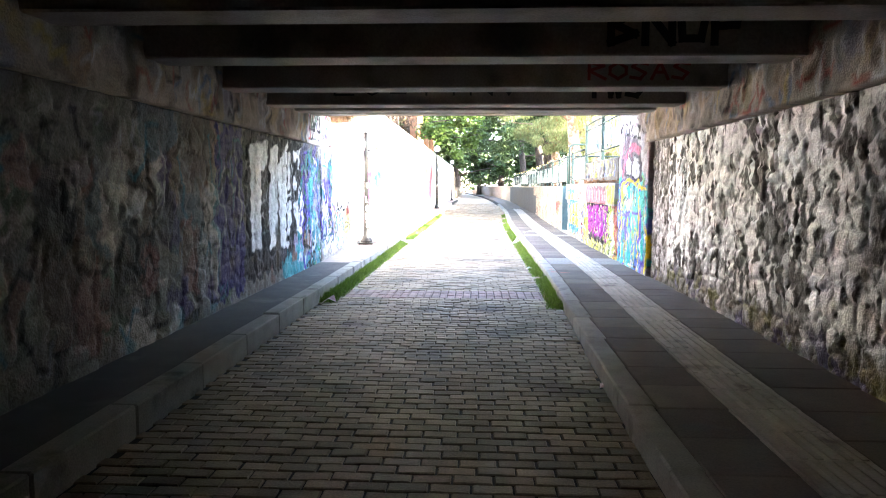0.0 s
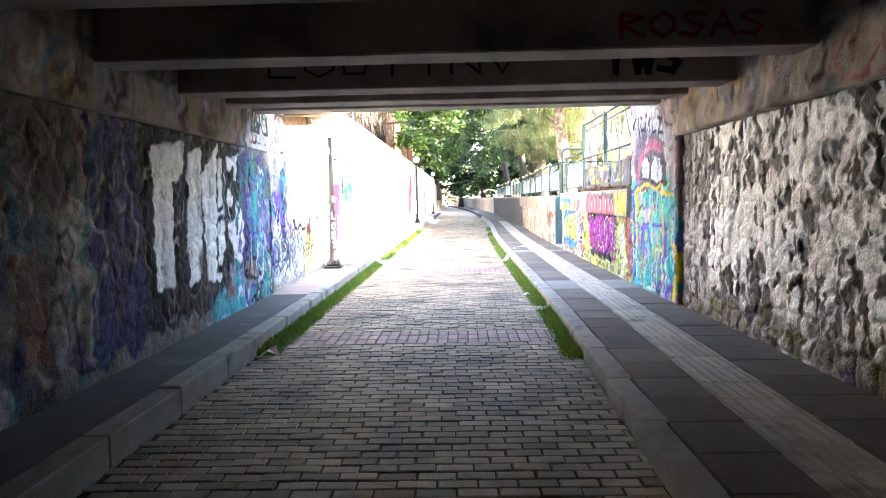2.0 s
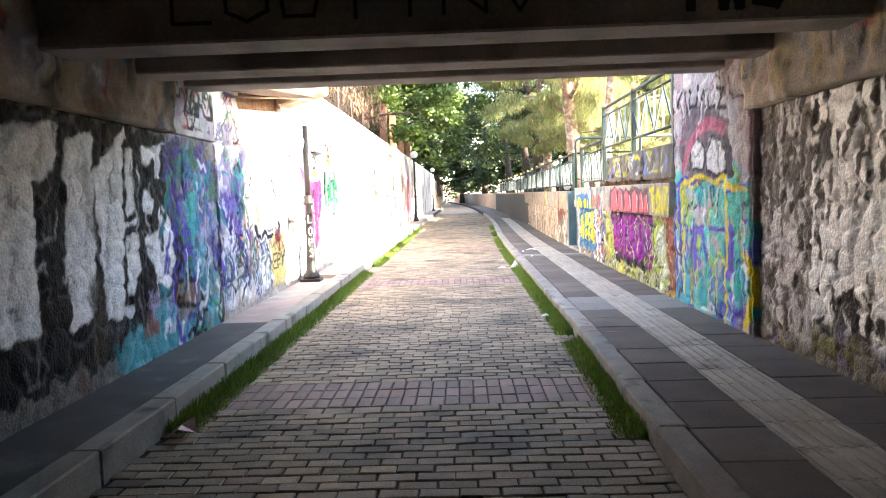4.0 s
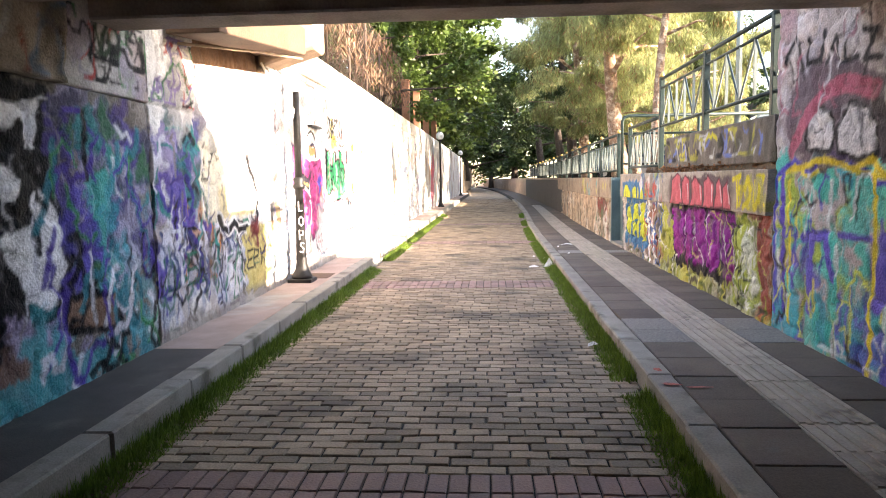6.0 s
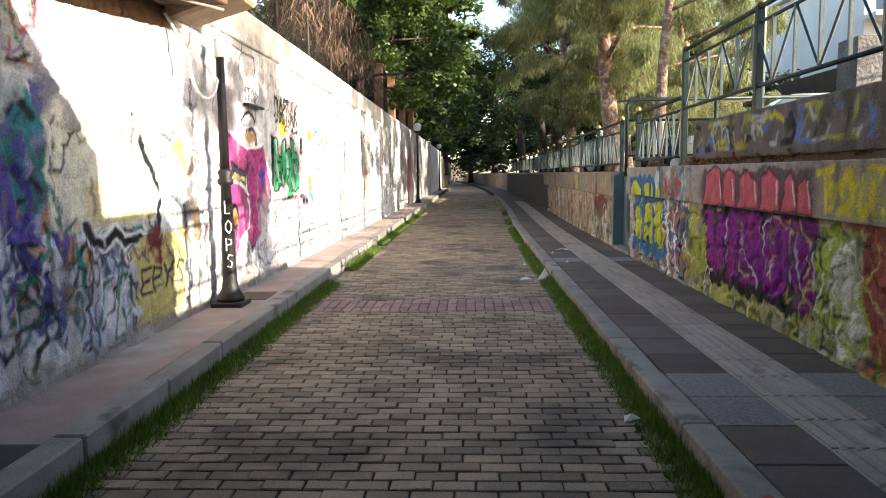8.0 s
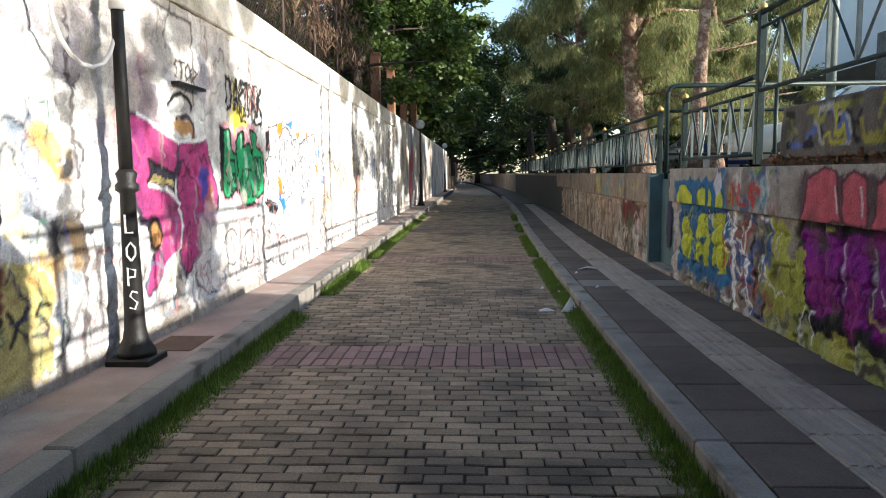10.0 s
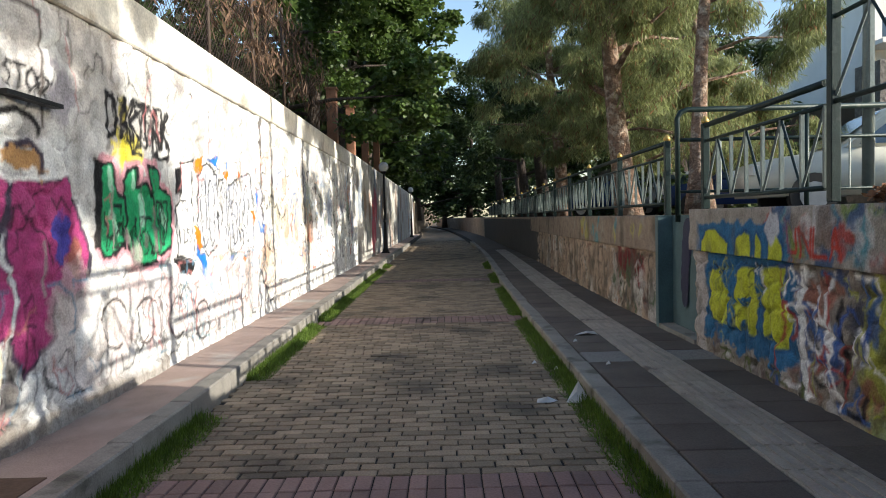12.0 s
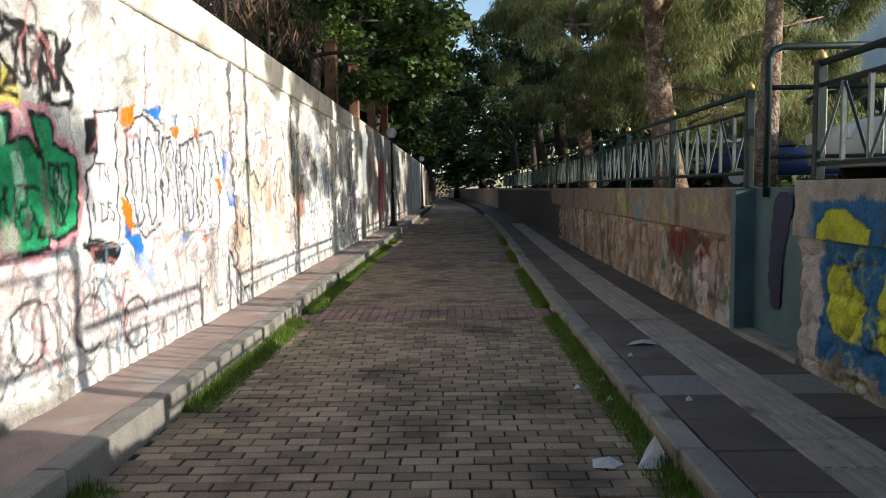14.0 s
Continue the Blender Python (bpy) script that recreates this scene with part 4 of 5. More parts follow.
# low right wall: face, overhanging band, upper block
FLECK = [(0.06, 0.06, 0.06), (0.42, 0.4, 0.36), (0.1, 0.16, 0.3), (0.3, 0.1, 0.07), (0.28, 0.24, 0.16)]
c = Canvas(12.884, 19.98, 0.08, 1.14, 0.016, 51, True)
c.col[:] = (0.28, 0.24, 0.19)
c.patches(120, 12.9, 17, 0.1, 0.5, 0.16, [(0.3, 0.33, 0.1), (0.16, 0.14, 0.06), (0.4, 0.42, 0.3), (0.36, 0.34, 0.05)], 0.8)
c.patches(20, 12.9, 13.3, 0.3, 1.14, 0.18, [(0.28, 0.05, 0.03), (0.22, 0.09, 0.06), (0.14, 0.1, 0.08)])
c.patches(40, 13.2, 13.9, 0.25, 1.0, 0.14, [(0.33, 0.4, 0.1), (0.5, 0.52, 0.42), (0.2, 0.26, 0.08), (0.4, 0.38, 0.3)])
VIOLET = (0.2, 0.012, 0.2)
c.rect(13.82, 16.4, 0.33, 1.2, INK, 2)
for path in ("16.33,1.08 15.94,1.10 15.70,1.03 15.73,0.54 16.02,0.39 16.25,0.54", "15.70,1.06 15.48,1.12 15.33,1.08 15.35,0.48 15.64,0.41 15.74,0.66", "15.33,1.08 14.88,1.12 14.77,0.57 14.94,0.44 15.30,0.44", "14.79,1.11 14.33,1.12 14.31,0.96 14.37,0.49 14.58,0.40 14.76,0.45", "14.28,1.12 13.86,1.10 13.88,0.87 13.89,0.48 14.07,0.39 14.23,0.40 14.30,0.82",):
    c.poly(path, VIOLET, (0.03, 0.0, 0.04), 0.025)
c.patches(26, 13.9, 16.2, 0.45, 1.05, 0.12, [(0.28, 0.02, 0.2), (0.12, 0.01, 0.18), (0.3, 0.03, 0.16)], 0.5)
for u in (15.7, 15.33, 14.8, 14.3, 13.88):
    c.stroke([(u, 1.0), (u - 0.02, 0.6)], 0.018, (0.6, 0.5, 0.56))
c.scribble(26, 13.9, 16.2, 0.45, 1.05, 0.08, 0.014, [(0.05, 0.0, 0.06)], 0.7)
c.poly("13.72,1.11 13.58,1.10 13.27,0.83 13.22,0.61 13.26,0.34 13.80,0.38 13.87,0.74", (0.3, 0.36, 0.06), (0.14, 0.2, 0.03), 0.05, 1.5)
c.poly("13.29,1.05 12.99,1.08 12.92,0.32 13.19,0.35", (0.26, 0.07, 0.05), wob=2.0)
c.poly("16.32,0.99 16.27,0.41 16.92,0.25 16.55,0.76", (0.36, 0.38, 0.06), wob=2.0)
c.patches(16, 13.3, 13.75, 0.4, 0.85, 0.09, [(0.55, 0.56, 0.5), (0.42, 0.46, 0.36)], 0.8)
c.rect(16.55, 17.05, 0.3, 1.14, (0.36, 0.36, 0.06), 2.5)
c.patches(50, 16.95, 18.3, 0.2, 1.14, 0.14, [(0.05, 0.05, 0.06), (0.5, 0.48, 0.45), (0.05, 0.1, 0.25), (0.3, 0.12, 0.08), (0.2, 0.17, 0.14)])
c.scribble(30, 16.9, 18.2, 0.2, 1.1, 0.12, 0.03, [CHALK, INK, (0.05, 0.12, 0.3)])
c.rect(17.9, 19.68, 0.3, 1.2, (0.03, 0.13, 0.26), 2)
c.patches(14, 17.95, 19.6, 0.12, 0.3, 0.08, [(0.5, 0.48, 0.45), (0.14, 0.1, 0.08), (0.35, 0.3, 0.26)], 0.9)
for path in ("19.59,0.97 19.33,1.00 19.22,0.88 19.11,0.71 19.11,0.54 19.27,0.44 19.48,0.49 19.60,0.73", "18.98,0.82 18.84,1.05 18.57,1.07 18.52,0.65 18.58,0.46 18.74,0.46 18.79,0.56 18.90,0.45 18.98,0.52", "18.46,1.08 18.04,1.11 18.02,0.95 18.11,0.87 17.98,0.82 17.94,0.69 18.03,0.46 18.22,0.43 18.27,0.55 18.40,0.48 18.45,0.51 18.45,0.78 18.40,0.86",):
    c.poly(path, (0.47, 0.5, 0.04), (0.02, 0.09, 0.2), 0.03)
for path in ("19.38,0.95 19.23,1.01 19.08,0.89 19.16,0.79 19.32,0.91", "18.89,0.77 18.69,0.80 18.76,0.69 18.89,0.71",):
    c.poly(path, (0.03, 0.13, 0.26))
c.scribble(40, 18.0, 19.6, 0.5, 1.05, 0.06, 0.012, [(0.2, 0.22, 0.03), (0.3, 0.32, 0.05)], 0.8)
c.stroke([(17.75, 0.2), (17.85, 0.7), (17.75, 1.1)], 0.09, CHALK, 1.0)
c.stroke([(19.7, 0.45), (19.72, 0.9)], 0.06, CHALK, 1.0)
c.stroke([(19.78, 0.75), (19.78, 1.05)], 0.06, (0.4, 0.05, 0.03), 1.0)
c.scribble(20, 17.0, 18.2, 0.2, 1.1, 0.1, 0.022, [(0.35, 0.06, 0.05), (0.05, 0.1, 0.3), CHALK])
c.scribble(30, 13.0, 14.2, 0.2, 1.0, 0.1, 0.022, [(0.45, 0.5, 0.4), INK, (0.3, 0.35, 0.05)])
c.rect(19.68, 19.98, 0.1, 1.14, (0.4, 0.36, 0.33), 1)
c.scribble(24, 13, 19.6, 0.1, 0.25, 0.1, 0.04, [(0.1, 0.12, 0.03), (0.07, 0.06, 0.04)])
c.stones(0.4, 0.25, 0.03, 53, joint=(0.05, 0.05, 0.03), edge=0.05, tint=0.15, jo=0.5)
c.scribble(60, 12.95, 19.6, 0.2, 1.1, 0.08, 0.016, [INK, CHALK, (0.4, 0.4, 0.1)], 0.8)
c.dirt(-0.7, 55, 2.0, (0.08, 0.08, 0.04))
structure(c.sheet("wall_right_low", XR - 0.01, -1, 0.3, PAINTED), "low stone wall with magenta and yellow graffiti", "wall")

c = Canvas(12.884, 19.98, 1.144, 1.56, 0.014, 61, True)
c.col[:] = (0.33, 0.29, 0.24)
c.rect(12.9, 14.3, 1.15, 1.56, (0.26, 0.22, 0.17), 1)
for path in ("13.79,1.46 13.56,1.50", "13.67,1.48 13.63,1.20", "13.57,1.22 13.47,1.42 13.39,1.23", "13.32,1.24 13.34,1.46 13.15,1.26 13.17,1.44", "13.08,1.49 13.04,1.20", "12.98,1.49 13.05,1.34 12.93,1.21",):
    c.line(path, 0.05, (0.6, 0.5, 0.02))
c.scribble(14, 12.9, 13.6, 1.2, 1.5, 0.1, 0.05, [(0.5, 0.42, 0.02), (0.3, 0.28, 0.1)])
c.rect(13.82, 16.35, 1.14, 1.5, (0.1, 0.07, 0.07), 1)
for path in ("16.27,1.12 16.17,1.45 15.92,1.56 15.75,1.51 15.67,1.15", "15.64,1.15 15.67,1.45 15.52,1.53 15.37,1.45 15.34,1.15", "15.30,1.14 15.23,1.45 15.04,1.50 14.84,1.38 14.82,1.15", "14.78,1.15 14.78,1.43 14.62,1.50 14.41,1.41 14.35,1.16", "14.33,1.16 14.31,1.41 14.20,1.48 14.10,1.41 14.09,1.16", "14.09,1.15 14.07,1.37 13.96,1.44 13.86,1.33 13.85,1.16",):
    c.poly(path, (0.5, 0.1, 0.12), (0.1, 0.03, 0.04), 0.025)
for u in (15.72, 15.4, 14.88, 14.42, 14.12, 13.88):
    c.stroke([(u + 0.03, 1.4), (u, 1.22)], 0.018, (0.7, 0.6, 0.6))
c.patches(60, 16.75, 18.3, 1.15, 1.55, 0.1, [(0.05, 0.1, 0.2), (0.5, 0.48, 0.45), (0.4, 0.06, 0.04), (0.06, 0.25, 0.3), (0.2, 0.17, 0.14), (0.2, 0.28, 0.06)])
c.text("SUNLA", 18.1, 1.2, 0.15, 0.2, 0.03, (0.45, 0.05, 0.03))
c.rect(17.9, 19.72, 1.14, 1.44, (0.03, 0.13, 0.26), 1)
for path in ("19.65,1.12 19.64,1.25 19.51,1.35 19.26,1.38 18.98,1.24 19.00,1.12", "18.87,1.13 18.82,1.31 18.65,1.38 18.53,1.33 18.51,1.12", "18.46,1.12 18.49,1.31 18.43,1.35 18.34,1.28 18.33,1.12", "18.25,1.10 18.22,1.31 18.10,1.37 17.98,1.27 17.97,1.12",):
    c.poly(path, (0.47, 0.5, 0.04), (0.02, 0.09, 0.2), 0.03)
c.blob(18.15, 1.4, 0.12, 0.12, (0.5, 0.5, 0.52), 1)
c.relief += (vnoise(c.u * 8, c.v * 8, 3) - 0.5) * 0.02
c.dirt(-0.65, 65, 2.0)
structure(c.sheet("wall_right_band", XR - 0.06, -1, 0.36, PAINTED), "overhanging concrete band sprayed pink and yellow", "wall")

c = Canvas(12.884, 16.8, 1.62, 2.04, 0.016, 71, True)
c.col[:] = (0.13, 0.11, 0.09)
c.scribble(60, 13.2, 16.7, 1.72, 1.98, 0.1, 0.035, [(0.45, 0.4, 0.03), (0.1, 0.14, 0.35), (0.4, 0.4, 0.38), (0.3, 0.28, 0.05), INK])
c.relief += (vnoise(c.u * 7, c.v * 7, 5) - 0.5) * 0.04
c.dirt(-0.4, 75, 2.0, (0.05, 0.05, 0.03))
structure(c.sheet("wall_right_block", XR - 0.0, -1, 0.4, PAINTED), "mossy concrete block course with scrawled paint", "wall")
structure(boxed("ledge_right", SOIL, (XR + 0.03, XR + 0.5, 12.884, 17.3, 1.563, 1.616)), "dirt and leaf litter on the wall ledge", "ledge")

# far right wall
c = Canvas(21.28, 46, 0.08, 1.05, 0.03, 81, True)
c.col[:] = (0.38, 0.28, 0.2)
c.patches(120, 21.3, 46, 0.2, 1.0, 0.25, [(0.5, 0.42, 0.32), (0.34, 0.24, 0.17), (0.52, 0.48, 0.42), (0.28, 0.22, 0.17)], 0.7)
c.rect(21.9, 23.4, 0.55, 1.05, (0.16, 0.02, 0.02), 3)
c.patches(30, 21.3, 23.6, 0.15, 0.7, 0.16, [(0.06, 0.06, 0.06), (0.45, 0.42, 0.38), (0.08, 0.13, 0.06), (0.14, 0.1, 0.09)], 0.9)
c.scribble(70, 21.3, 40, 0.2, 1.0, 0.14, 0.03, [INK, (0.5, 0.48, 0.45), (0.2, 0.08, 0.06), (0.35, 0.3, 0.2)], 0.7)
c.stones(0.34, 0.24, 0.02, 83, joint=(0.12, 0.1, 0.08), edge=0.1, tint=0.25, jo=0.6)
c.scribble(60, 21.3, 30, 0.15, 1.0, 0.12, 0.03, [(0.06, 0.05, 0.04), (0.5, 0.46, 0.4), (0.1, 0.09, 0.05)], 0.8)
c.dirt(-0.1, 85)
structure(c.sheet("wall_right_far", XR + 0.01, -1, 0.3, PAINTED), "weathered rubble wall with faded red paint", "wall")
c = Canvas(21.28, 46, 1.054, 1.5, 0.03, 91, True)
c.col[:] = (0.26, 0.2, 0.15)
c.patches(20, 21.3, 27, 1.1, 1.45, 0.14, [(0.4, 0.1, 0.06), (0.4, 0.36, 0.1), (0.1, 0.25, 0.27), (0.3, 0.27, 0.22)], 0.8)
c.relief += (vnoise(c.u * 6, c.v * 6, 3) - 0.5) * 0.03
c.dirt(-0.4, 95)
structure(c.sheet("wall_right_far_band", XR - 0.02, -1, 0.36, PAINTED), "brown concrete band along the far wall", "wall")
structure(strip("wall_right_end", TAN, XR, XR + 0.36, 46.004, 140, 0.05, 1.5), "brown stone wall in deep shade", "wall")
niche = new("niche_door")
boxed("panel", TEAL, (2.68, 2.74, 19.6, 21.4, 0.2, 1.5), niche)
boxed("jamb", TEAL, (2.5, 2.676, 21.18, 21.276, 0.12, 1.5), niche)
boxed("threshold", KERB, (2.5, 2.676, 19.984, 21.176, 0.1, 0.2), niche)
bm = bmesh.new()
for k, (z, y, r) in enumerate(((1.3, 20.02, 0.17), (1.15, 20.05, 0.16), (1.0, 20.08, 0.14), (0.85, 20.1, 0.13), (0.7, 20.1, 0.13), (0.55, 20.08, 0.1), (1.35, 19.9, 0.12))):
    bmesh.ops.create_circle(bm, cap_ends=True, segments=18, radius=r, matrix=pose(2.676 - 0.004 * k, y + 0.62, z, 0, 90, 0))
part("paint_drip", bm, NAVY, niche, "navy sprayed figure")
tagged(niche, "teal painted panel in a wall recess", "door niche")

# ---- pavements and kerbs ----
# Gritty concrete whose colour is darkened to carry the underpass shade.
WALKWAY_SHADED = material("shade-darkened gritty concrete", (0.06, 0.054, 0.05), 0.8, vary=0.4, scale=4, fine=110, stain=(0.1, 0.09, 0.08), stain_scale=2, stain_size=0.58)
structure(boxed("pavement_left_underpass", WALKWAY_SHADED, (XL - 0.1, -2.2, -8, 11.9, -0.05, 0.18)), "gritty concrete walkway under the bridge, coloured darker for shade", "pavement")
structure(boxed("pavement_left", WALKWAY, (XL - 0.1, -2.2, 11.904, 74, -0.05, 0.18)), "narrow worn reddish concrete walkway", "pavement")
pr = structure(strip("pavement_right", JOINT, 1.25, XR + 0.28, -8, 140, -0.05, 0.128), "dark slab pavement with a ribbed tactile strip", "pavement")


# ---- trees ----
def leaf_cloud(clumps, n, size, droop, seed, thin=0.3):
    """Leaves as small creased quads scattered in clumps; droop turns them into hanging strands."""
    g = np.random.default_rng(seed)
    cl = np.array(clumps)
    pick = g.integers(0, len(cl), n)
    d = g.normal(size=(n, 3))
    d /= np.linalg.norm(d, axis=1)[:, None]
    r = g.random(n) ** 0.45
    p = cl[pick, :3] + d * (r * cl[pick, 3])[:, None] * np.array((1, 1, 0.75))
    ax = g.normal(size=(n, 3))
    ax[:, 2] = ax[:, 2] * 0.4 - droop * 2
    ax /= np.linalg.norm(ax, axis=1)[:, None]
    sd = np.cross(ax, g.normal(size=(n, 3)))
    sd /= np.linalg.norm(sd, axis=1)[:, None]
    s = (size * g.uniform(0.6, 1.4, n))[:, None]
    q = np.stack([p, p + ax * s * 0.5 + sd * s * thin, p + ax * s, p + ax * s * 0.5 - sd * s * thin], 1).reshape(-1, 3)
    me = bpy.data.meshes.new("crown")
    me.from_pydata(q.tolist(), [], np.arange(4 * n).reshape(-1, 4).tolist())
    return me


def tree(at, height, lean, r, bark, leaf, seed, crown_low, spread, n, size, droop, limbs=7, thin=0.3, label="", category="tree", dry=0, lobes=5):
    g = random.Random(seed)
    base = new("tree")
    base.location = at
    bm = bmesh.new()
    pts, radii = [], []
    for k in range(9):
        f = k / 8
        pts.append((lean[0] * f + 0.18 * math.sin(f * 5 + seed) * f, lean[1] * f + 0.15 * math.cos(f * 4 + seed) * f, height * f - 0.1))
        radii.append(r * (1.25 - 0.95 * f) * (1.25 if k == 0 else 1))
    tube(bm, pts, radii, 12)
    part("trunk", bm, bark, base)
    clumps = []
    for k in range(limbs):
        f = crown_low + (1 - crown_low) * (k + 0.5) / limbs
        i = min(int(f * 8), 7)
        p = Vector(pts[i]).lerp(Vector(pts[i + 1]), f * 8 - i)
        an = k * 2.4 + g.uniform(-0.4, 0.4)
        ln = spread * (1.15 - 0.55 * f) * g.uniform(0.75, 1.15)
        way = Vector((math.cos(an), math.sin(an), g.uniform(0.1, 0.5)))
        a, b = p + way * ln * 0.5 + Vector((0, 0, 0.1)), p + way * ln - Vector((0, 0, 0.25 * droop))
        bm = bmesh.new()
        tube(bm, [p, a, b], [r * 0.4, r * 0.22, r * 0.07], 7)
        part("limb", bm, bark, base)
        for _ in range(lobes):
            o = p.lerp(b, g.uniform(0.4, 1.1)) + Vector((g.uniform(-1, 1), g.uniform(-1, 1), g.uniform(-0.9, 0.6))) * spread * 0.28
            clumps.append((*o, spread * g.uniform(0.1, 0.24)))
    me = leaf_cloud(clumps, n, size, droop, seed, thin)
    me.materials.append(leaf)
    new("crown", me).parent = base
    if dry:
        me = leaf_cloud(clumps[: len(clumps) // 2], dry, size, droop, seed + 3, thin)
        me.materials.append(DRY)
        ob = tagged(new("dry_foliage", me), "brown dead needle tufts")
        ob.parent = base
    return tagged(base, label, category)


tree((9.2, 13.6, 1.42), 7.2, (0, 0.3), 0.2, BARK, PINE, 14, 0.5, 2.2, 9000, 0.26, 0.6, 8, 0.1, "tall pine on the terrace by the bridge")
PINES = "tall pine with drooping yellow-green needles beside the railing"
tree((3.95, 24.0, 1.42), 6.8, (0.6, 0.3), 0.12, BARK, PINE, 3, 0.5, 1.9, 42000, 0.17, 0.9, 10, 0.055, PINES, dry=1600)
tree((3.95, 27.85, 1.42), 7.5, (-1.1, -0.6), 0.215, BARK, PINE, 5, 0.26, 3.0, 80000, 0.17, 0.9, 12, 0.055, PINES, dry=3000)
tree((4.0, 36.5, 1.42), 8.0, (-0.4, 0.4), 0.2, BARK, PINE, 8, 0.26, 3.3, 50000, 0.2, 0.8, 11, 0.06, PINES, dry=1500)
tree((6.3, 29.6, 1.42), 6.5, (-0.4, 0.2), 0.14, BARK, PINE, 12, 0.2, 2.6, 46000, 0.18, 0.9, 11, 0.055, PINES, dry=1500)
tree((5.6, 34.0, 1.42), 7.0, (-0.6, 0.2), 0.15, BARK, PINE, 13, 0.18, 2.8, 42000, 0.19, 0.9, 11, 0.055, PINES, dry=1200)
tree((7.5, 37.0, 1.42), 7.5, (0.5, 0.3), 0.16, BARK, PINE, 9, 0.32, 3.0, 34000, 0.24, 0.8, 11, 0.07, PINES, dry=1200)
for k, (x, y, h, s) in enumerate(((4.3, 43, 9, 3.6), (4.5, 51, 9, 4.2), (3.9, 60, 10, 4.6), (6.5, 72, 11, 5.5), (9.0, 39, 9, 4.0), (11, 48, 10, 4.5))):
    tree((x, y, 1.42), h, (-0.8, 0.3), 0.24, BARK_DARK, DARK_LEAF, 20 + k, 0.22, s, 9000, 0.34, 0.4, 9, 0.12, "dark pine shading the far lane")
for k, (x, y, h, s) in enumerate(((-4.6, 30.0, 6.5, 3.0), (-4.4, 36, 7.5, 3.6), (-4.8, 44, 8, 4.0), (-4.5, 54, 9, 4.4), (-5, 66, 10, 5))):
    tree((x, y, 3.2), h, (0.7, -0.3), 0.2, BARK_DARK, LEAF, 40 + k, 0.12, s, 14000 if k < 2 else 8000, 0.16 if k < 2 else 0.3, 0.15, 10, 0.4, "leafy broadleaf tree overhanging the retaining wall")
for k, (x, y, z, h, s) in enumerate(((-4.3, 40.0, 3.2, 9.0, 3.2), (-4.2, 49.0, 3.2, 11.0, 4.0))):
    tree((x, y, z), h, (1.6 if x < 0 else -1.4, -0.4), 0.22, BARK_DARK, LEAF, 80 + k, 0.3, s, 15000, 0.26, 0.2, 11, 0.35, "tall leafy tree arching over the lane")
for k, (x, y, s) in enumerate(((-3, 92, 6), (3, 96, 6), (-9, 88, 7), (9, 90, 7), (-16, 80, 8), (17, 86, 8), (0, 112, 9), (-26, 95, 9), (27, 100, 9))):
    tree((x, y, -0.06 if abs(x) < 3 else 1.4), 12, (0.4, 0.2), 0.3, BARK_DARK, DARK_LEAF, 60 + k, 0.08, s, 7000, 0.55, 0.1, 10, 0.35, "dense dark tree closing the end of the lane")


# ---- railings ----
def railing(y0, y1, x, z_foot, z_top, z_second, z_low, post_ys, pattern, label, steel=IRON, bars=IRON_GREY, caps=True, end_foot=None):
    ob = new("railing")
    x = x + float(bend(y0))
    ob.location = (x, y0, z_foot)
    L = y1 - y0
    ob.rotation_euler = (0, 0, -math.atan2(float(bend(y1)) - float(bend(y0)), L))

    def rail(z, r):
        rod("rail", steel, [(0, 0, z - z_foot), (0, L, z - z_foot)], r, ob, sides=6)

    rail(z_top, 0.028)
    rail(z_second, 0.018)
    rail(z_low, 0.02)
    for p in post_ys:
        foot = (end_foot - z_foot) if end_foot is not None and p == post_ys[-1] else 0
        post = boxed("post", steel, (-0.035, 0.035, p - y0 - 0.035, p - y0 + 0.035, foot, z_top - z_foot + 0.02), ob, bevel=0.006)
        if caps:
            bm = bmesh.new()
            lathe(bm, (0, p - y0, z_top - z_foot + 0.02), [(0, 0.03), (0.02, 0.045), (0.05, 0.035), (0.08, 0.008)], 8)
            part("cap", bm, GOLD, post, "gilded pointed cap")
    bar_me, up = None, z_second - z_low
    n = max(2, int(L / pattern))
    s = L / n
    straight = bmesh.new()
    box(straight, -0.014, 0.014, -0.014, 0.014, 0, up)
    straight = mesh_of("bar", straight, bars)
    slope = bmesh.new()
    tube(slope, [(0, 0, 0), (0, s, up)], 0.013, 4)
    slope = mesh_of("brace", slope, steel)
    slope2 = bmesh.new()
    tube(slope2, [(0, 0, up), (0, s, 0)], 0.013, 4)
    slope2 = mesh_of("brace", slope2, bars)
    for k in range(n):
        for nm, me in (("bar", straight), ("brace", slope if k % 2 else slope2)):
            b = new(nm, me)
            b.parent = ob
            b.location = (0, k * s, z_low - z_foot)
    return tagged(ob, label, "railing", "lane railings")


railing(12.95, 17.65, 2.66, 2.04, 3.0, 2.86, 2.28, (13.3, 15.4, 17.65), 0.42, "green steel railing with crossed bars on the block wall", end_foot=1.58)
railing(17.72, 20.0, 2.64, 1.56, 2.42, 2.26, 1.68, (20.0,), 0.3, "green steel railing with slanted bars beside the niche")
y = 21.3
while y < 58:
    railing(y, y + 4.7, 2.66, 1.5, 2.38, 2.2, 1.64, (y, y + 2.38), 0.36, "dark green steel railing along the far wall")
    y += 4.76
gate = new("stair_handrail")
gate.location = (2.66, 20.92, 1.42)
rod("post", IRON, [(0, 0, 0), (0, 0, 1.2), (0.04, 0, 1.27), (0.12, 0, 1.3), (3.2, 0, 1.3)], 0.032, gate)
rod("rail", IRON, [(0, 0, 0.95), (3.2, 0, 0.95)], 0.022, gate)
rod("rail", IRON, [(0, 0, 0.35), (3.2, 0, 0.35)], 0.018, gate)
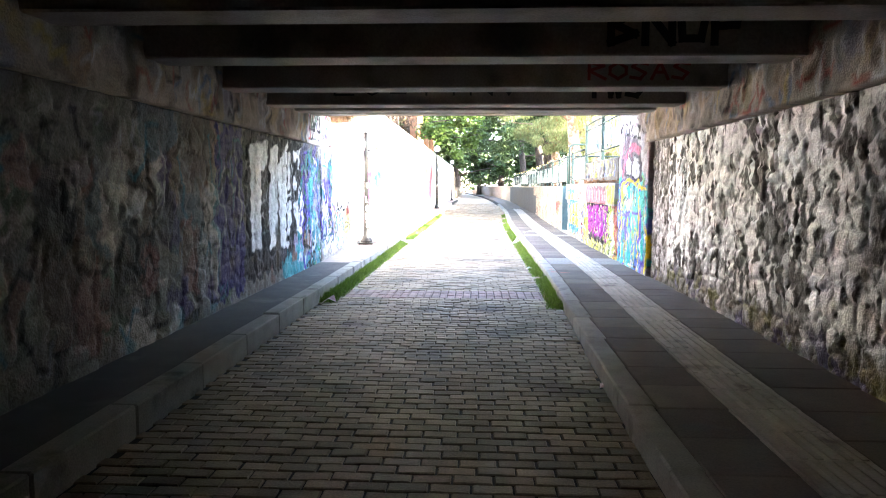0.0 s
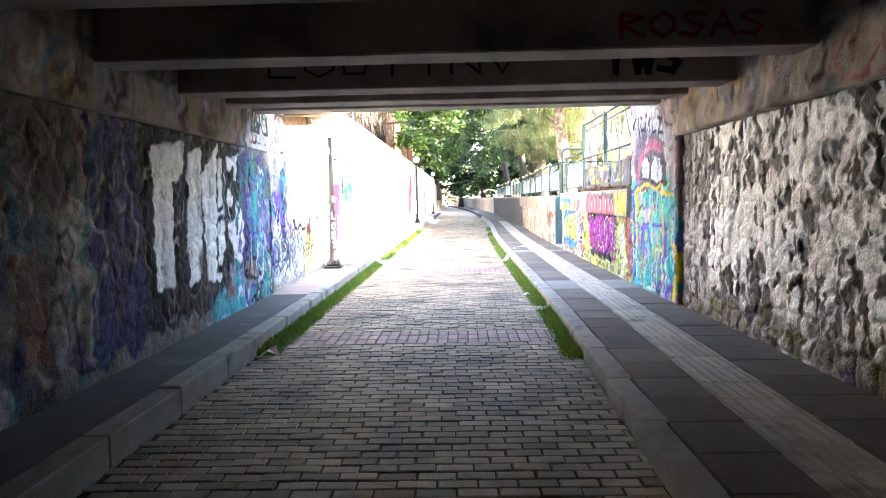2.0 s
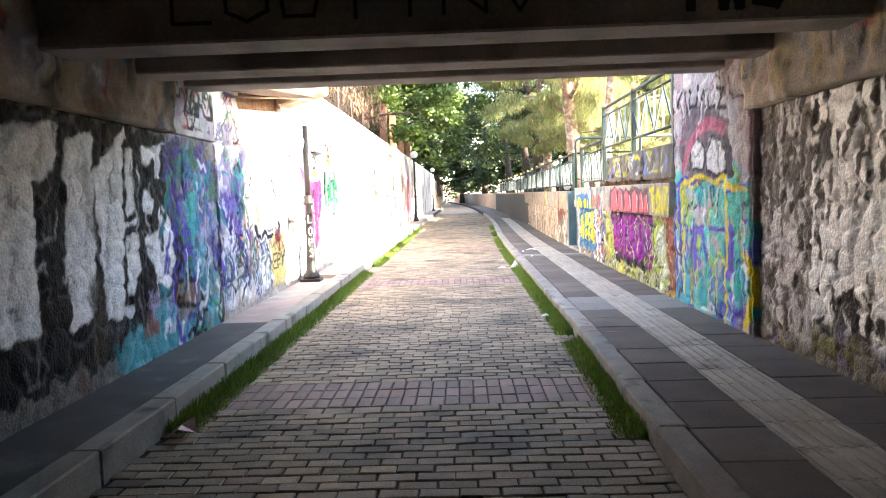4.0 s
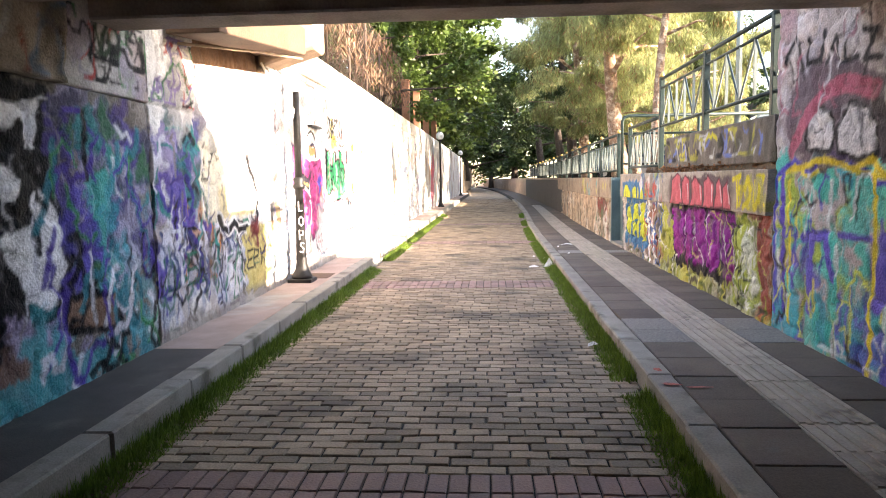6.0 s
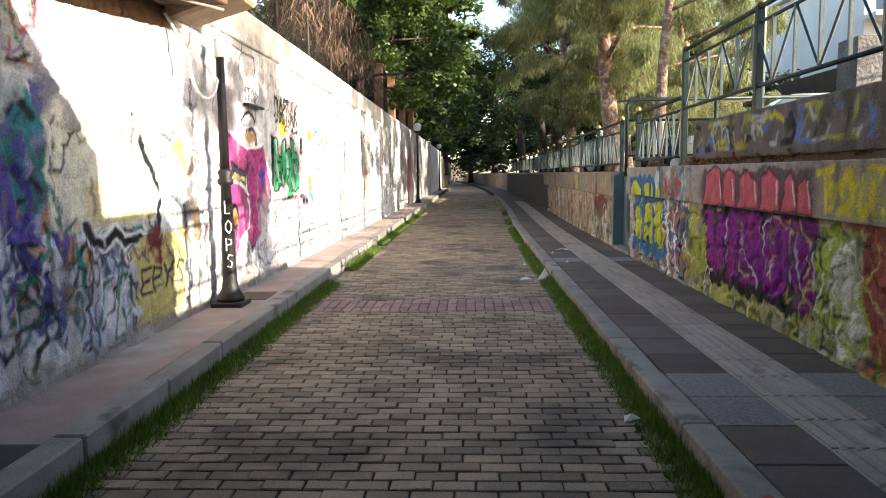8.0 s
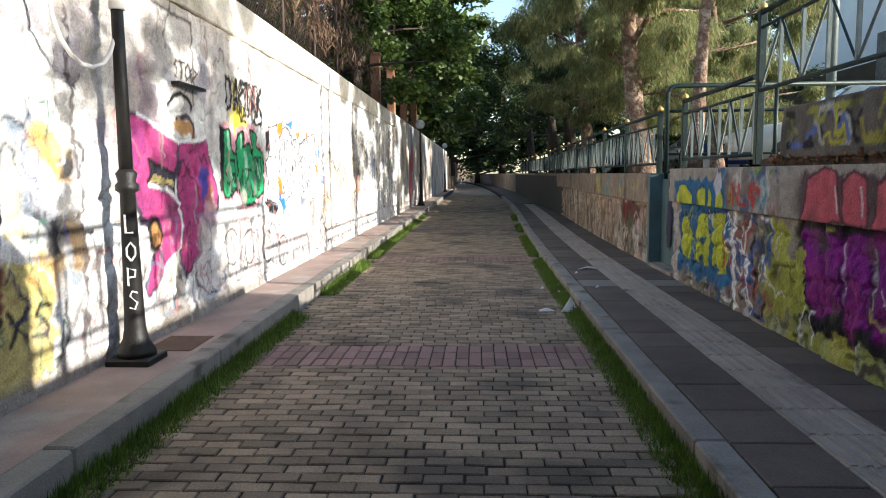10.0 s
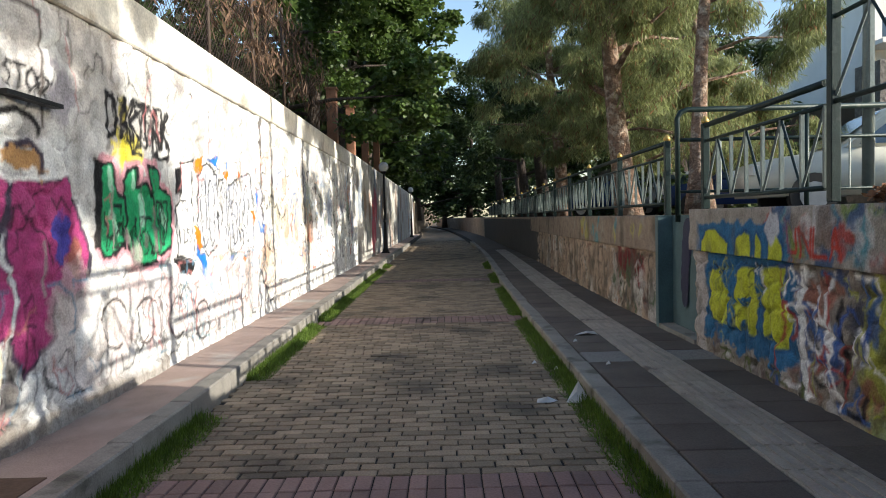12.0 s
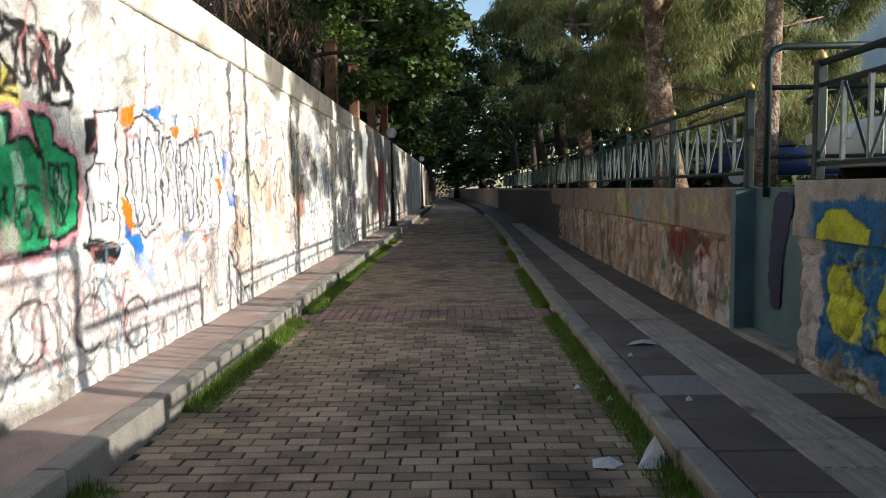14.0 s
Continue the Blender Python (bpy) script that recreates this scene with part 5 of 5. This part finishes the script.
for x in (0.5, 1.0, 1.5, 2.0, 2.5):
    rod("bar", IRON_GREY, [(x, 0, 0.35), (x, 0, 0.95)], 0.012, gate, sides=5)
for x in (1.5, 3.18):
    rod("post", IRON, [(x, 0, 0), (x, 0, 1.3)], 0.03, gate)
tagged(gate, "green tubular handrail at the terrace stairs", "handrail")
structure(boxed("kerb_terrace", BROWN, (2.92, 3.1, 17.4, 60, 1.3, 1.5)), "low brown earth-stained kerb behind the railing", "kerb")

# slim mast on the terrace
mast = new("mast")
mast.location = (4.95, 21.04, 1.42)
rod("pole", IRON_GREY, [(0, 0, -0.05), (0, 0, 5.5)], [0.07, 0.05], mast, sides=10)
boxed("base_plate", IRON, (-0.14, 0.14, -0.14, 0.14, 0, 0.03), mast)
tagged(mast, "slim grey steel mast on the parking terrace", "mast")


# ---- street lamps ----
def street_lamp(x, y, z, h, globe, label):
    ob = new("street_lamp")
    ob.location = (x, y, z)
    bm = bmesh.new()
    box(bm, -0.16, 0.16, -0.16, 0.16, -0.01, 0.05, 0.01)
    part("base_plate", bm, BLACK, ob)
    bm = bmesh.new()
    lathe(bm, (0, 0, 0.05), [(0, 0.14), (0.04, 0.135), (0.12, 0.09), (0.2, 0.075), (0.3, 0.07), (1.18, 0.052), (1.2, 0.08), (1.24, 0.08), (1.26, 0.06), (1.32, 0.075), (1.35, 0.05)], 16)
    part("lower_column", bm, BLACK, ob)
    bm = bmesh.new()
    lathe(bm, (0, 0, 1.4), [(0, 0.048), (h - 1.4, 0.04)], 14)
    part("upper_column", bm, BLACK, ob)
    if globe:
        bm = bmesh.new()
        lathe(bm, (0, 0, h - 0.02), [(0, 0.05), (0.06, 0.11), (0.1, 0.1)], 14)
        part("collar", bm, BLACK, ob)
        bm = bmesh.new()
        ball(bm, (0, 0, h + 0.26), 0.2, 3)
        part("globe", bm, GLOBE, ob, "milky white glass globe")
    return tagged(ob, label, "street lamp", "lane lamps"), ob


lamp, ob = street_lamp(-2.52, 15.65, 0.18, 2.62, False, "black iron lamp post with no lantern, sprayed with letters")
for word, z0 in zip("LOPS", (0.95, 0.75, 0.57, 0.4)):
    bm = bmesh.new()
    for s in GLYPHS[word].split("|"):
        pts = [tuple(float(q) for q in p.split(",")) for p in s.split()]
        arc = [((a - 0.5) * 0.9 - 1.1, z0 + b * 0.13) for a, b in pts]
        tube(bm, [(0.064 * math.cos(a), 0.064 * math.sin(a), zz) for a, zz in arc], 0.008, 5)
    part("letter", bm, PAPER, ob, "white sprayed letter")
rod("cap_wrap", WHITE, [(0, 0, 2.5), (0, 0, 2.68)], 0.055, ob, "white taped cable end")
loop = [(0, 0, 2.55)] + [(-0.02, -0.38 + 0.38 * math.cos(radians(a)), 2.42 - 0.36 * math.sin(radians(a))) for a in range(0, 181, 20)] + [(-0.17, -0.85, 2.75)]
rod("cable", WHITE, loop, 0.014, ob, "slack white cable loop")
street_lamp(-2.45, 41.0, 0.18, 3.2, True, "black iron lamp post with a round white globe")
street_lamp(-2.45, 64.0, 0.18, 3.2, True, "black iron lamp post with a round white globe")

sign = new("wall_plaque")
sign.location = (XL + 0.012, 16.88, 2.36)
boxed("shelf", BLACK, (0, 0.07, 0, 0.62, -0.03, 0), sign)
tagged(sign, "thin dark metal shelf strip on the wall", "wall bracket")
hatch = structure(boxed("manhole_cover", BROWN, (-2.62, -2.25, 15.95, 16.45, 0.17, 0.186), bevel=0.003), "rusty brown metal hatch in the walkway", "manhole cover")

# ---- fence and piers on top of the left wall ----
fence = new("wire_fence")
fence.location = (-3.0, 17.5, 3.2)
for y in (0, 2.1, 4.2, 6.3, 8.4):
    rod("post", MESH_WIRE, [(0, y, 0), (0, y, 2.3)], 0.03, fence, sides=6)
bm = bmesh.new()
for k in range(-24, 86):
    y = k * 0.1
    for sgn in (1, -1):
        a, b = (y, 0.25), (y + 2.0 * 1.0, 2.25)
        if sgn < 0:
            a, b = (y + 2.0, 0.25), (y, 2.25)
        lo, hi = min(a[0], b[0]), max(a[0], b[0])
        if lo >= 0 and hi <= 8.4:
            tube(bm, [(0, a[0], a[1]), (0, b[0], b[1])], 0.004, 3, False)
for z in (0.25, 2.25):
    tube(bm, [(0, 0, z), (0, 8.4, z)], 0.008, 4)
part("mesh", bm, MESH_WIRE, fence)
tagged(fence, "rusty diamond wire fence above the retaining wall", "fence")


def pier(y, h):
    ob = new("fence_pier")
    ob.location = (-2.9, y, 3.4)
    boxed("shaft", RUST_POST, (-0.13, 0.13, -0.14, 0.14, -0.2, h), ob, bevel=0.012)
    boxed("cap", RUST_POST, (-0.16, 0.16, -0.17, 0.17, h, h + 0.06), ob, bevel=0.01)
    return tagged(ob, "red-brown brick pier on the retaining wall", "pier", "wall piers")


for k, y in enumerate((31.0, 34.6, 38.6, 43.0)):
    pier(y, 1.5 + 0.12 * (k % 3))
structure(boxed("hedge_bank", SOIL, (-9, -7.5, 12, 80, 3.15, 6.2)), "dark earth bank behind the fence", "bank")
bm = bmesh.new()
hedge = leaf_cloud([(-6.8 + 0.6 * math.sin(k), 14 + k * 1.1, 4.9 + 1.6 * math.sin(k * 1.7), 1.7) for k in range(60)], 42000, 0.24, 0.1, 77, 0.4)
hedge.materials.append(DARK_LEAF)
bm.free()
tagged(new("hedge", hedge), "dense dark hedge behind the wire fence", "hedge", kind="stuff")
creeper = leaf_cloud([(-2.98, 17.6 + k * 0.28, 4.75 + 0.5 * math.sin(k * 2.3), 0.42) for k in range(44) if k % 7 < 4], 2600, 0.22, 1.0, 79, 0.06)
creeper.materials.append(material("dead creeper", (0.13, 0.08, 0.05), 0.85, vary=0.4, scale=2, fine=9, bump=0.0, per_piece=0.4, translucent=0.2))
tagged(new("dry_creeper", creeper), "brown dry creeper hanging on the wire fence", "creeper", kind="stuff")
hedge = leaf_cloud([(9.5 + 2.0 * math.sin(k * 2.1), 34 + k * 0.9, 2.3 + 0.6 * math.sin(k * 1.7), 1.1) for k in range(46)], 16000, 0.26, 0.1, 78, 0.35)
hedge.materials.append(DARK_LEAF)
tagged(new("shrubs", hedge), "dark shrubs along the parking terrace", "shrubs", kind="stuff")


# ---- parked cars ----
def car(at, turn, paint, tall, label):
    ob = new("car")
    ob.matrix_world = pose(*at, 0, 0, turn)

    def hull(name, prof, w0, w1, mat, lab=""):
        bm = bmesh.new()
        rows = []
        for sgn in (-1, 1):
            rows.append([bm.verts.new((sgn * (w1 if z > 0.95 else w0), y, z)) for y, z in prof])
        bm.faces.new(rows[0])
        bm.faces.new(rows[1][::-1])
        for k in range(len(prof)):
            j = (k + 1) % len(prof)
            bm.faces.new((rows[0][k], rows[1][k], rows[1][j], rows[0][j]))
        bmesh.ops.bevel(bm, geom=list(bm.edges), offset=0.04, segments=2, affect="EDGES")
        for f in bm.faces:
            f.smooth = True
        return part(name, bm, mat, ob, lab)

    hull("body", [(-2.0, 0.3), (2.0, 0.3), (2.05, 0.6), (1.95, 0.8), (1.0, 0.93), (-1.85, 0.93), (-2.05, 0.75)], 0.84, 0.8, paint)
    hull("cabin", [(1.0, 0.9), (0.25, tall), (-1.3, tall), (-1.85, 0.9)], 0.8, 0.62, paint)
    for sgn in (-1, 1):
        bm = bmesh.new()
        q = [(0.72, 0.98), (0.15, tall - 0.1), (-1.2, tall - 0.1), (-1.6, 0.98)]
        bm.faces.new([bm.verts.new((sgn * (0.81 - 0.16 * (z - 0.93) / (tall - 0.93)), y, z)) for y, z in q])
        part("side_window", bm, CAR_GLASS, ob)
        boxed("headlight", GLOBE, (sgn * 0.62 - 0.14, sgn * 0.62 + 0.14, 1.98, 2.06, 0.6, 0.74), ob, bevel=0.01)
        boxed("tail_light", RED_LENS, (sgn * 0.7 - 0.1, sgn * 0.7 + 0.1, -2.07, -2.0, 0.62, 0.82), ob, bevel=0.01)
        boxed("mirror", paint, (sgn * 0.92 - 0.09, sgn * 0.92 + 0.09, 0.6, 0.72, 0.95, 1.08), ob, bevel=0.02)
        for y in (-1.25, 1.3):
            bm = bmesh.new()
            tube(bm, [(sgn * 0.66, y, 0.3), (sgn * 0.86, y, 0.3)], 0.31, 20)
            wheel = part("tyre", bm, RUBBER, ob)
            bm = bmesh.new()
            tube(bm, [(sgn * 0.8, y, 0.3), (sgn * 0.875, y, 0.3)], 0.19, 14)
            part("rim", bm, RIM, wheel)
    for y0, z0, y1, z1, nm in ((0.98, 0.98, 0.32, tall - 0.06, "windscreen"), (-1.84, 0.98, -1.38, tall - 0.06, "rear_window")):
        bm = bmesh.new()
        o = 0.03 if y0 > 0 else -0.03
        bm.faces.new([bm.verts.new(p) for p in ((-0.68, y0 + o, z0), (0.68, y0 + o, z0), (0.56, y1 + o, z1), (-0.56, y1 + o, z1))])
        part(nm, bm, CAR_GLASS, ob)
    return tagged(ob, label, "car", "parked cars")


car((6.4, 22.9, 1.42), 80, CAR_CREAM, 1.5, "cream hatchback parked on the terrace")
car((6.9, 41.0, 1.42), 70, CAR_BLUE, 1.42, "dark blue car parked under the pines")
car((8.0, 31.5, 1.42), 68, CAR_BLUE, 1.42, "dark blue car parked beside the shrubs")
car((7.8, 36.5, 1.42), 72, CAR_SILVER, 1.45, "silver car parked on the terrace")
car((9.8, 17.5, 1.42), 60, CAR_SILVER, 1.45, "silver car parked near the block wall")

# ---- hillside and apartment house ----
structure(boxed("retaining_wall", STONE, (15, 60, 37, 38.5, 1.3, 6.6)), "grey stone retaining wall on the hillside", "wall")
structure(boxed("hillside", SOIL, (15, 90, 38.504, 120, 1.3, 5.6)), "earth hillside behind the parking terrace", "ground")
house = new("apartment_building")
house.location = (27, 46, 5.6)
boxed("wall", PLASTER, (-7, 12, 0, 12, 0, 6.4), house)
boxed("roof", PLASTER, (-7.4, 12.4, -0.4, 12.4, 6.404, 6.7), house)
for f in range(2):
    z = 0.2 + f * 3.1
    bal = boxed("balcony", PLASTER, (-7.3, 12.2, -1.6, -0.004, z, z + 0.2), house)
    boxed("balustrade", CAR_GLASS, (-7.3, 12.2, -1.6, -1.55, z + 0.25, z + 1.1), bal, "glass balustrade")
    for k in range(6):
        w = boxed("window", PANE, (-6 + k * 3.0, -4.2 + k * 3.0, -0.03, -0.004, z + 0.3, z + 2.5), house)
        boxed("frame", PLASTER, (-5.14 + k * 3.0, -5.06 + k * 3.0, -0.05, -0.032, z + 0.3, z + 2.5), w)
tagged(house, "white apartment building with glazed balconies on the hill", "building")
tree((21, 35.5, 1.42), 9.5, (0.6, 0.2), 0.16, BARK_DARK, DRY, 90, 0.45, 2.6, 500, 0.2, 0.1, 12, 0.3, "bare winter tree below the apartment house")

# ---- litter ----
def scrap(name, at, pts, mat, label, category):
    bm = bmesh.new()
    vs = [bm.verts.new(p) for p in pts]
    mid = bm.verts.new(sum((Vector(p) for p in pts), Vector()) / len(pts) + Vector((0, 0, 0.03)))
    for k in range(len(vs)):
        bm.faces.new((vs[k], vs[(k + 1) % len(vs)], mid))
    r = bmesh.ops.solidify(bm, geom=list(bm.faces), thickness=0.004)
    ob = part(name, bm, mat)
    ob.location = at
    return tagged(ob, label, category)


scrap("paper_scrap", (0.73, 18.45, 0.004), [(-0.08, -0.05, 0), (0.03, -0.09, 0.01), (0.1, 0.0, 0.0), (0.04, 0.09, 0.01), (-0.06, 0.07, 0)], PAPER, "crumpled white paper scrap on the lane", "litter")
scrap("broken_cup", (0.98, 18.42, 0.004), [(-0.09, -0.03, 0.0), (0.02, -0.05, 0.0), (0.1, 0.02, 0.02), (0.02, 0.03, 0.16), (-0.02, 0.05, 0.08)], PAPER, "torn white paper cup beside the kerb", "litter")
scrap("black_rag", (0.99, 18.5, 0.004), [(-0.1, -0.05, 0), (0.08, -0.06, 0), (0.13, 0.03, 0), (0.0, 0.08, 0)], BLACK, "black scrap under the torn cup", "litter")
scrap("paper_scrap", (0.92, 12.75, 0.004), [(-0.05, -0.04, 0), (0.05, -0.03, 0.02), (0.06, 0.05, 0.0), (-0.03, 0.05, 0.01)], PAPER, "small white paper scrap near the grass", "litter")
scrap("plastic_bag", (1.52, 20.75, 0.156), [(-0.14, -0.06, 0), (0.0, -0.1, 0.03), (0.14, -0.04, 0.0), (0.12, 0.08, 0.02), (-0.05, 0.09, 0)], WHITE, "thin clear plastic bag on the pavement", "litter")
scrap("foil_wrapper", (-1.9, 8.75, 0.0), [(-0.09, -0.06, 0), (0.02, -0.1, 0.08), (0.1, 0.0, 0.02), (0.05, 0.1, 0.1), (-0.07, 0.06, 0.03)], FOIL, "crumpled foil wrapper in the gutter", "litter")
scrap("paper_scrap", (0.96, 5.2, 0.004), [(-0.05, -0.04, 0), (0.05, -0.03, 0.02), (0.06, 0.05, 0.0), (-0.03, 0.05, 0.01)], FOIL, "small pale wrapper by the kerb", "litter")


for x, y in ((1.0, 19.6), (1.05, 20.1), (1.32, 20.3), (0.82, 19.9), (1.4, 19.1)):
    scrap("paper_scrap", (x, y, 0.012 if x < 1.08 else 0.156), [(-0.025, -0.02, 0), (0.02, -0.025, 0.01), (0.03, 0.02, 0), (-0.01, 0.025, 0.01)], PAPER, "tiny white paper shred near the kerb", "litter")
litter = leaf_cloud([(XR + 0.1 + 0.06 * math.sin(k * 3.1), 12.95 + k * 0.1, 1.615, 0.07) for k in range(42)], 2600, 0.05, 0.0, 83, 0.35)
litter.materials.append(DRY)
tagged(new("leaf_litter", litter), "brown dry leaves lying on the wall ledge", "leaves", kind="stuff")


# ---- verge grass ----
def verge(x0, x1, y0, y1, n, seed, side):
    g = np.random.default_rng(seed)
    y = g.uniform(y0, y1, n)
    y = y[vnoise(y * 1.3, y * 0, seed) > 0.2]
    n = len(y)
    t = g.random(n) ** 1.6
    x = (x0 + (x1 - x0) * t) if side > 0 else (x1 - (x1 - x0) * t + lane(y))
    h = g.uniform(0.035, 0.11, n) * (1.2 - 0.8 * t)
    an = g.uniform(0, 6.28, n)
    w = 0.006
    p = np.stack([x, y, np.zeros(n) - 0.012], -1)
    sd = np.stack([np.cos(an), np.sin(an), 0 * an], -1) * w
    tip = p + np.stack([g.normal(0, 0.025, n), g.normal(0, 0.025, n), h], -1)
    q = np.stack([p - sd, p + sd, tip], 1).reshape(-1, 3)
    me = bpy.data.meshes.new("grass")
    me.from_pydata(q.tolist(), [], np.arange(3 * n).reshape(-1, 3).tolist())
    me.materials.append(GRASS)
    return tagged(new("grass", me), "green grass tufts growing along the kerb", "grass", kind="stuff")


verge(-2.03, -1.82, 8.8, 36, 46000, 1, 1)
verge(0.9, 1.09, 8.5, 36, 40000, 2, -1)

# ---- kerb stones, slabs, tactile strip ----
def piece_mesh(name, dx, dy, dz, bevel, mat):
    bm = bmesh.new()
    box(bm, -dx / 2, dx / 2, -dy / 2, dy / 2, -dz, 0, bevel)
    return mesh_of(name, bm, mat)


rng = random.Random(4)
kl = structure(boxed("kerb_left", JOINT, (-2.19, -2.05, -8, 74, -0.05, 0.15)), "worn concrete kerb stones along the walkway", "kerb")
kr = structure(strip("kerb_right", JOINT, 1.11, 1.24, -8, 140, -0.05, 0.11), "worn concrete kerb stones along the pavement", "kerb")
ks = piece_mesh("kerb_stone", 0.17, 0.992, 0.3, 0.012, KERB)
for k in range(60):
    for par, x, z in ((kl, -2.115, 0.19), (kr, 1.17, 0.145)):
        s = new("kerb_stone", ks)
        s.parent = par
        s.location = (x + (float(lane(k - 6.2)) if par is kr else 0) + rng.uniform(-0.006, 0.006), -7 + k + 0.5 + (0.3 if par is kr else 0), z + rng.uniform(-0.006, 0.006))
        s.rotation_euler = (rng.uniform(-0.006, 0.006), 0, rng.uniform(-0.008, 0.008))
        s.scale = (1, 1, 1)


def joined(name, mat, items, parent, top):
    """Many alike blocks as one mesh: items are x, y, dx, dy, dz, tilt."""
    it = np.array(items)
    cx, cy, dx, dy, dz, tl = it.T
    b = 0.006
    corner = np.array([(-1, -1), (1, -1), (1, 1), (-1, 1)])
    low = np.stack([np.stack([cx + a * dx / 2, cy + c_ * dy / 2, top + dz - 0.02], -1) for a, c_ in corner], 1)
    mid = low.copy()
    mid[..., 2] += 0.014
    up = np.stack([np.stack([cx + a * (dx / 2 - b), cy + c_ * (dy / 2 - b), top + dz + a * tl], -1) for a, c_ in corner], 1)
    co = np.concatenate([mid, up], 1).reshape(-1, 3)
    co2 = np.concatenate([low, mid, up], 1).reshape(-1, 3)
    n = len(it)
    base = np.array([[8, 9, 10, 11]] + [[k, (k + 1) % 4, 4 + (k + 1) % 4, 4 + k] for k in range(4)] + [[4 + k, 4 + (k + 1) % 4, 8 + (k + 1) % 4, 8 + k] for k in range(4)])
    f = (base[None] + 12 * np.arange(n)[:, None, None]).reshape(-1, 4)
    me = bpy.data.meshes.new(name)
    me.from_pydata(co2.tolist(), [], f.tolist())
    me.materials.append(mat)
    ob = new(name, me)
    ob.parent = parent
    return tagged(ob, kind="stuff")


slab_me = piece_mesh("slab", 0.425, 0.49, 0.04, 0.006, SLAB)
pale_me = piece_mesh("slab", 0.425, 0.49, 0.04, 0.006, SLAB_PALE)
slab2_me = piece_mesh("slab", 0.6, 0.49, 0.04, 0.006, SLAB)
pale2_me = piece_mesh("slab", 0.6, 0.49, 0.04, 0.006, SLAB_PALE)
bm = bmesh.new()
box(bm, -0.215, 0.215, -0.198, 0.198, -0.04, -0.004, 0.004)
for k in range(6):
    x = -0.185 + k * 0.074
    box(bm, x - 0.017, x + 0.017, -0.19, 0.19, -0.006, 0.003)
tact_me = mesh_of("tactile_slab", bm, TACTILE)
for k in range(90):
    y = -2 + k * 0.5
    pale = 12.4 < y < 13.1 or 19.4 <= y < 20.0
    for x, a, b in ((1.472, slab_me, pale_me), (2.426, slab2_me, pale2_me)):
        s = new("slab", b if pale else a)
        s.parent = pr
        s.location = (x + float(lane(y)), y, 0.15 + rng.uniform(-0.003, 0.003))
for k in range(110):
    s = new("tactile_slab", tact_me)
    s.parent = pr
    s.location = (1.905 + float(lane(-2 + k * 0.404)), -2 + k * 0.404, 0.153 + rng.uniform(-0.002, 0.002))
structure(strip("pavement_far", SLAB, 1.26, XR + 0.03, 43, 140, 0.1, 0.15), "grey pavement in the distance", "pavement")
splat = bmesh.new()
for cx, cy, cz, rx, ry in ((1.19, 11.05, 0.156, 0.06, 0.035), (1.34, 10.98, 0.157, 0.09, 0.018), (1.18, 11.4, 0.156, 0.03, 0.05)):
    splat.faces.new([splat.verts.new((cx + rx * math.cos(a) * q, cy + ry * math.sin(a) * q, cz)) for a, q in ((k * math.tau / 18, rng.uniform(0.55, 1.2)) for k in range(18))])
part("paint_mark", splat, material("red spray mark", (0.35, 0.075, 0.05), 0.7, vary=0.6, scale=30), kr, "red sprayed mark")

# ---- brick paving ----
road = bpy.data.objects["road"]
BANDS = (2.55, 9.3, 16.2, 22.95, 29.7)
near = piece_mesh("brick", 0.2, 0.099, 0.03, 0.005, PAVER)
near_s = piece_mesh("brick", 0.098, 0.209, 0.03, 0.005, PAVER_RED)
rest, rest_s, y, row, placed = [], [], -1.0, 0, 0
while y < 60:
    band = next((b for b in BANDS if b <= y + 1e-6 < b + 0.66), None)
    if band is not None:
        for r in range(3):
            for k in range(29):
                x = -1.965 + k * 0.1065
                if x > 1.04 + float(lane(band)):
                    continue
                rest_s.append((x, band + 0.11 + r * 0.22, 0.0985, 0.212, rng.uniform(-0.003, 0.003), rng.uniform(-0.002, 0.002)))
        y = band + 0.66
        continue
    nxt = next((b for b in BANDS if b > y), 999)
    step = 0.108
    if nxt - y < 0.16:
        step = nxt - y
    off = 0.105 * (row % 2) + 0.02 * math.sin(row * 0.7)
    for k in range(17):
        x = -1.95 + k * 0.21 + off - 0.05
        edge = 1.083 + float(lane(y))
        wide = min(0.2, edge - (x - 0.1))
        if wide < 0.03:
            continue
        if wide < 0.2:
            x = edge - wide / 2
        item = (x + rng.uniform(-0.004, 0.004), y + step / 2, wide, step - 0.0115, rng.uniform(-0.004, 0.004), rng.uniform(-0.002, 0.002))
        if 18.2 < y < 20.4 and placed < 300 and wide == 0.2:
            s = new("brick", near)
            s.parent = road
            s.location = (item[0], item[1], item[4])
            s.rotation_euler = (rng.uniform(-0.015, 0.015), rng.uniform(-0.012, 0.012), rng.uniform(-0.012, 0.012))
            placed += 1
        else:
            rest.append(item)
    y += step
    row += 1
joined("brick_field", PAVER, rest, road, 0.0)
joined("brick_bands", PAVER_RED, rest_s, road, 0.0)
structure(strip("road_far", PAVER, -2.0, 1.08, 60, 140, -0.04, 0.0, True), "brick-paved lane far off in shade", "road")
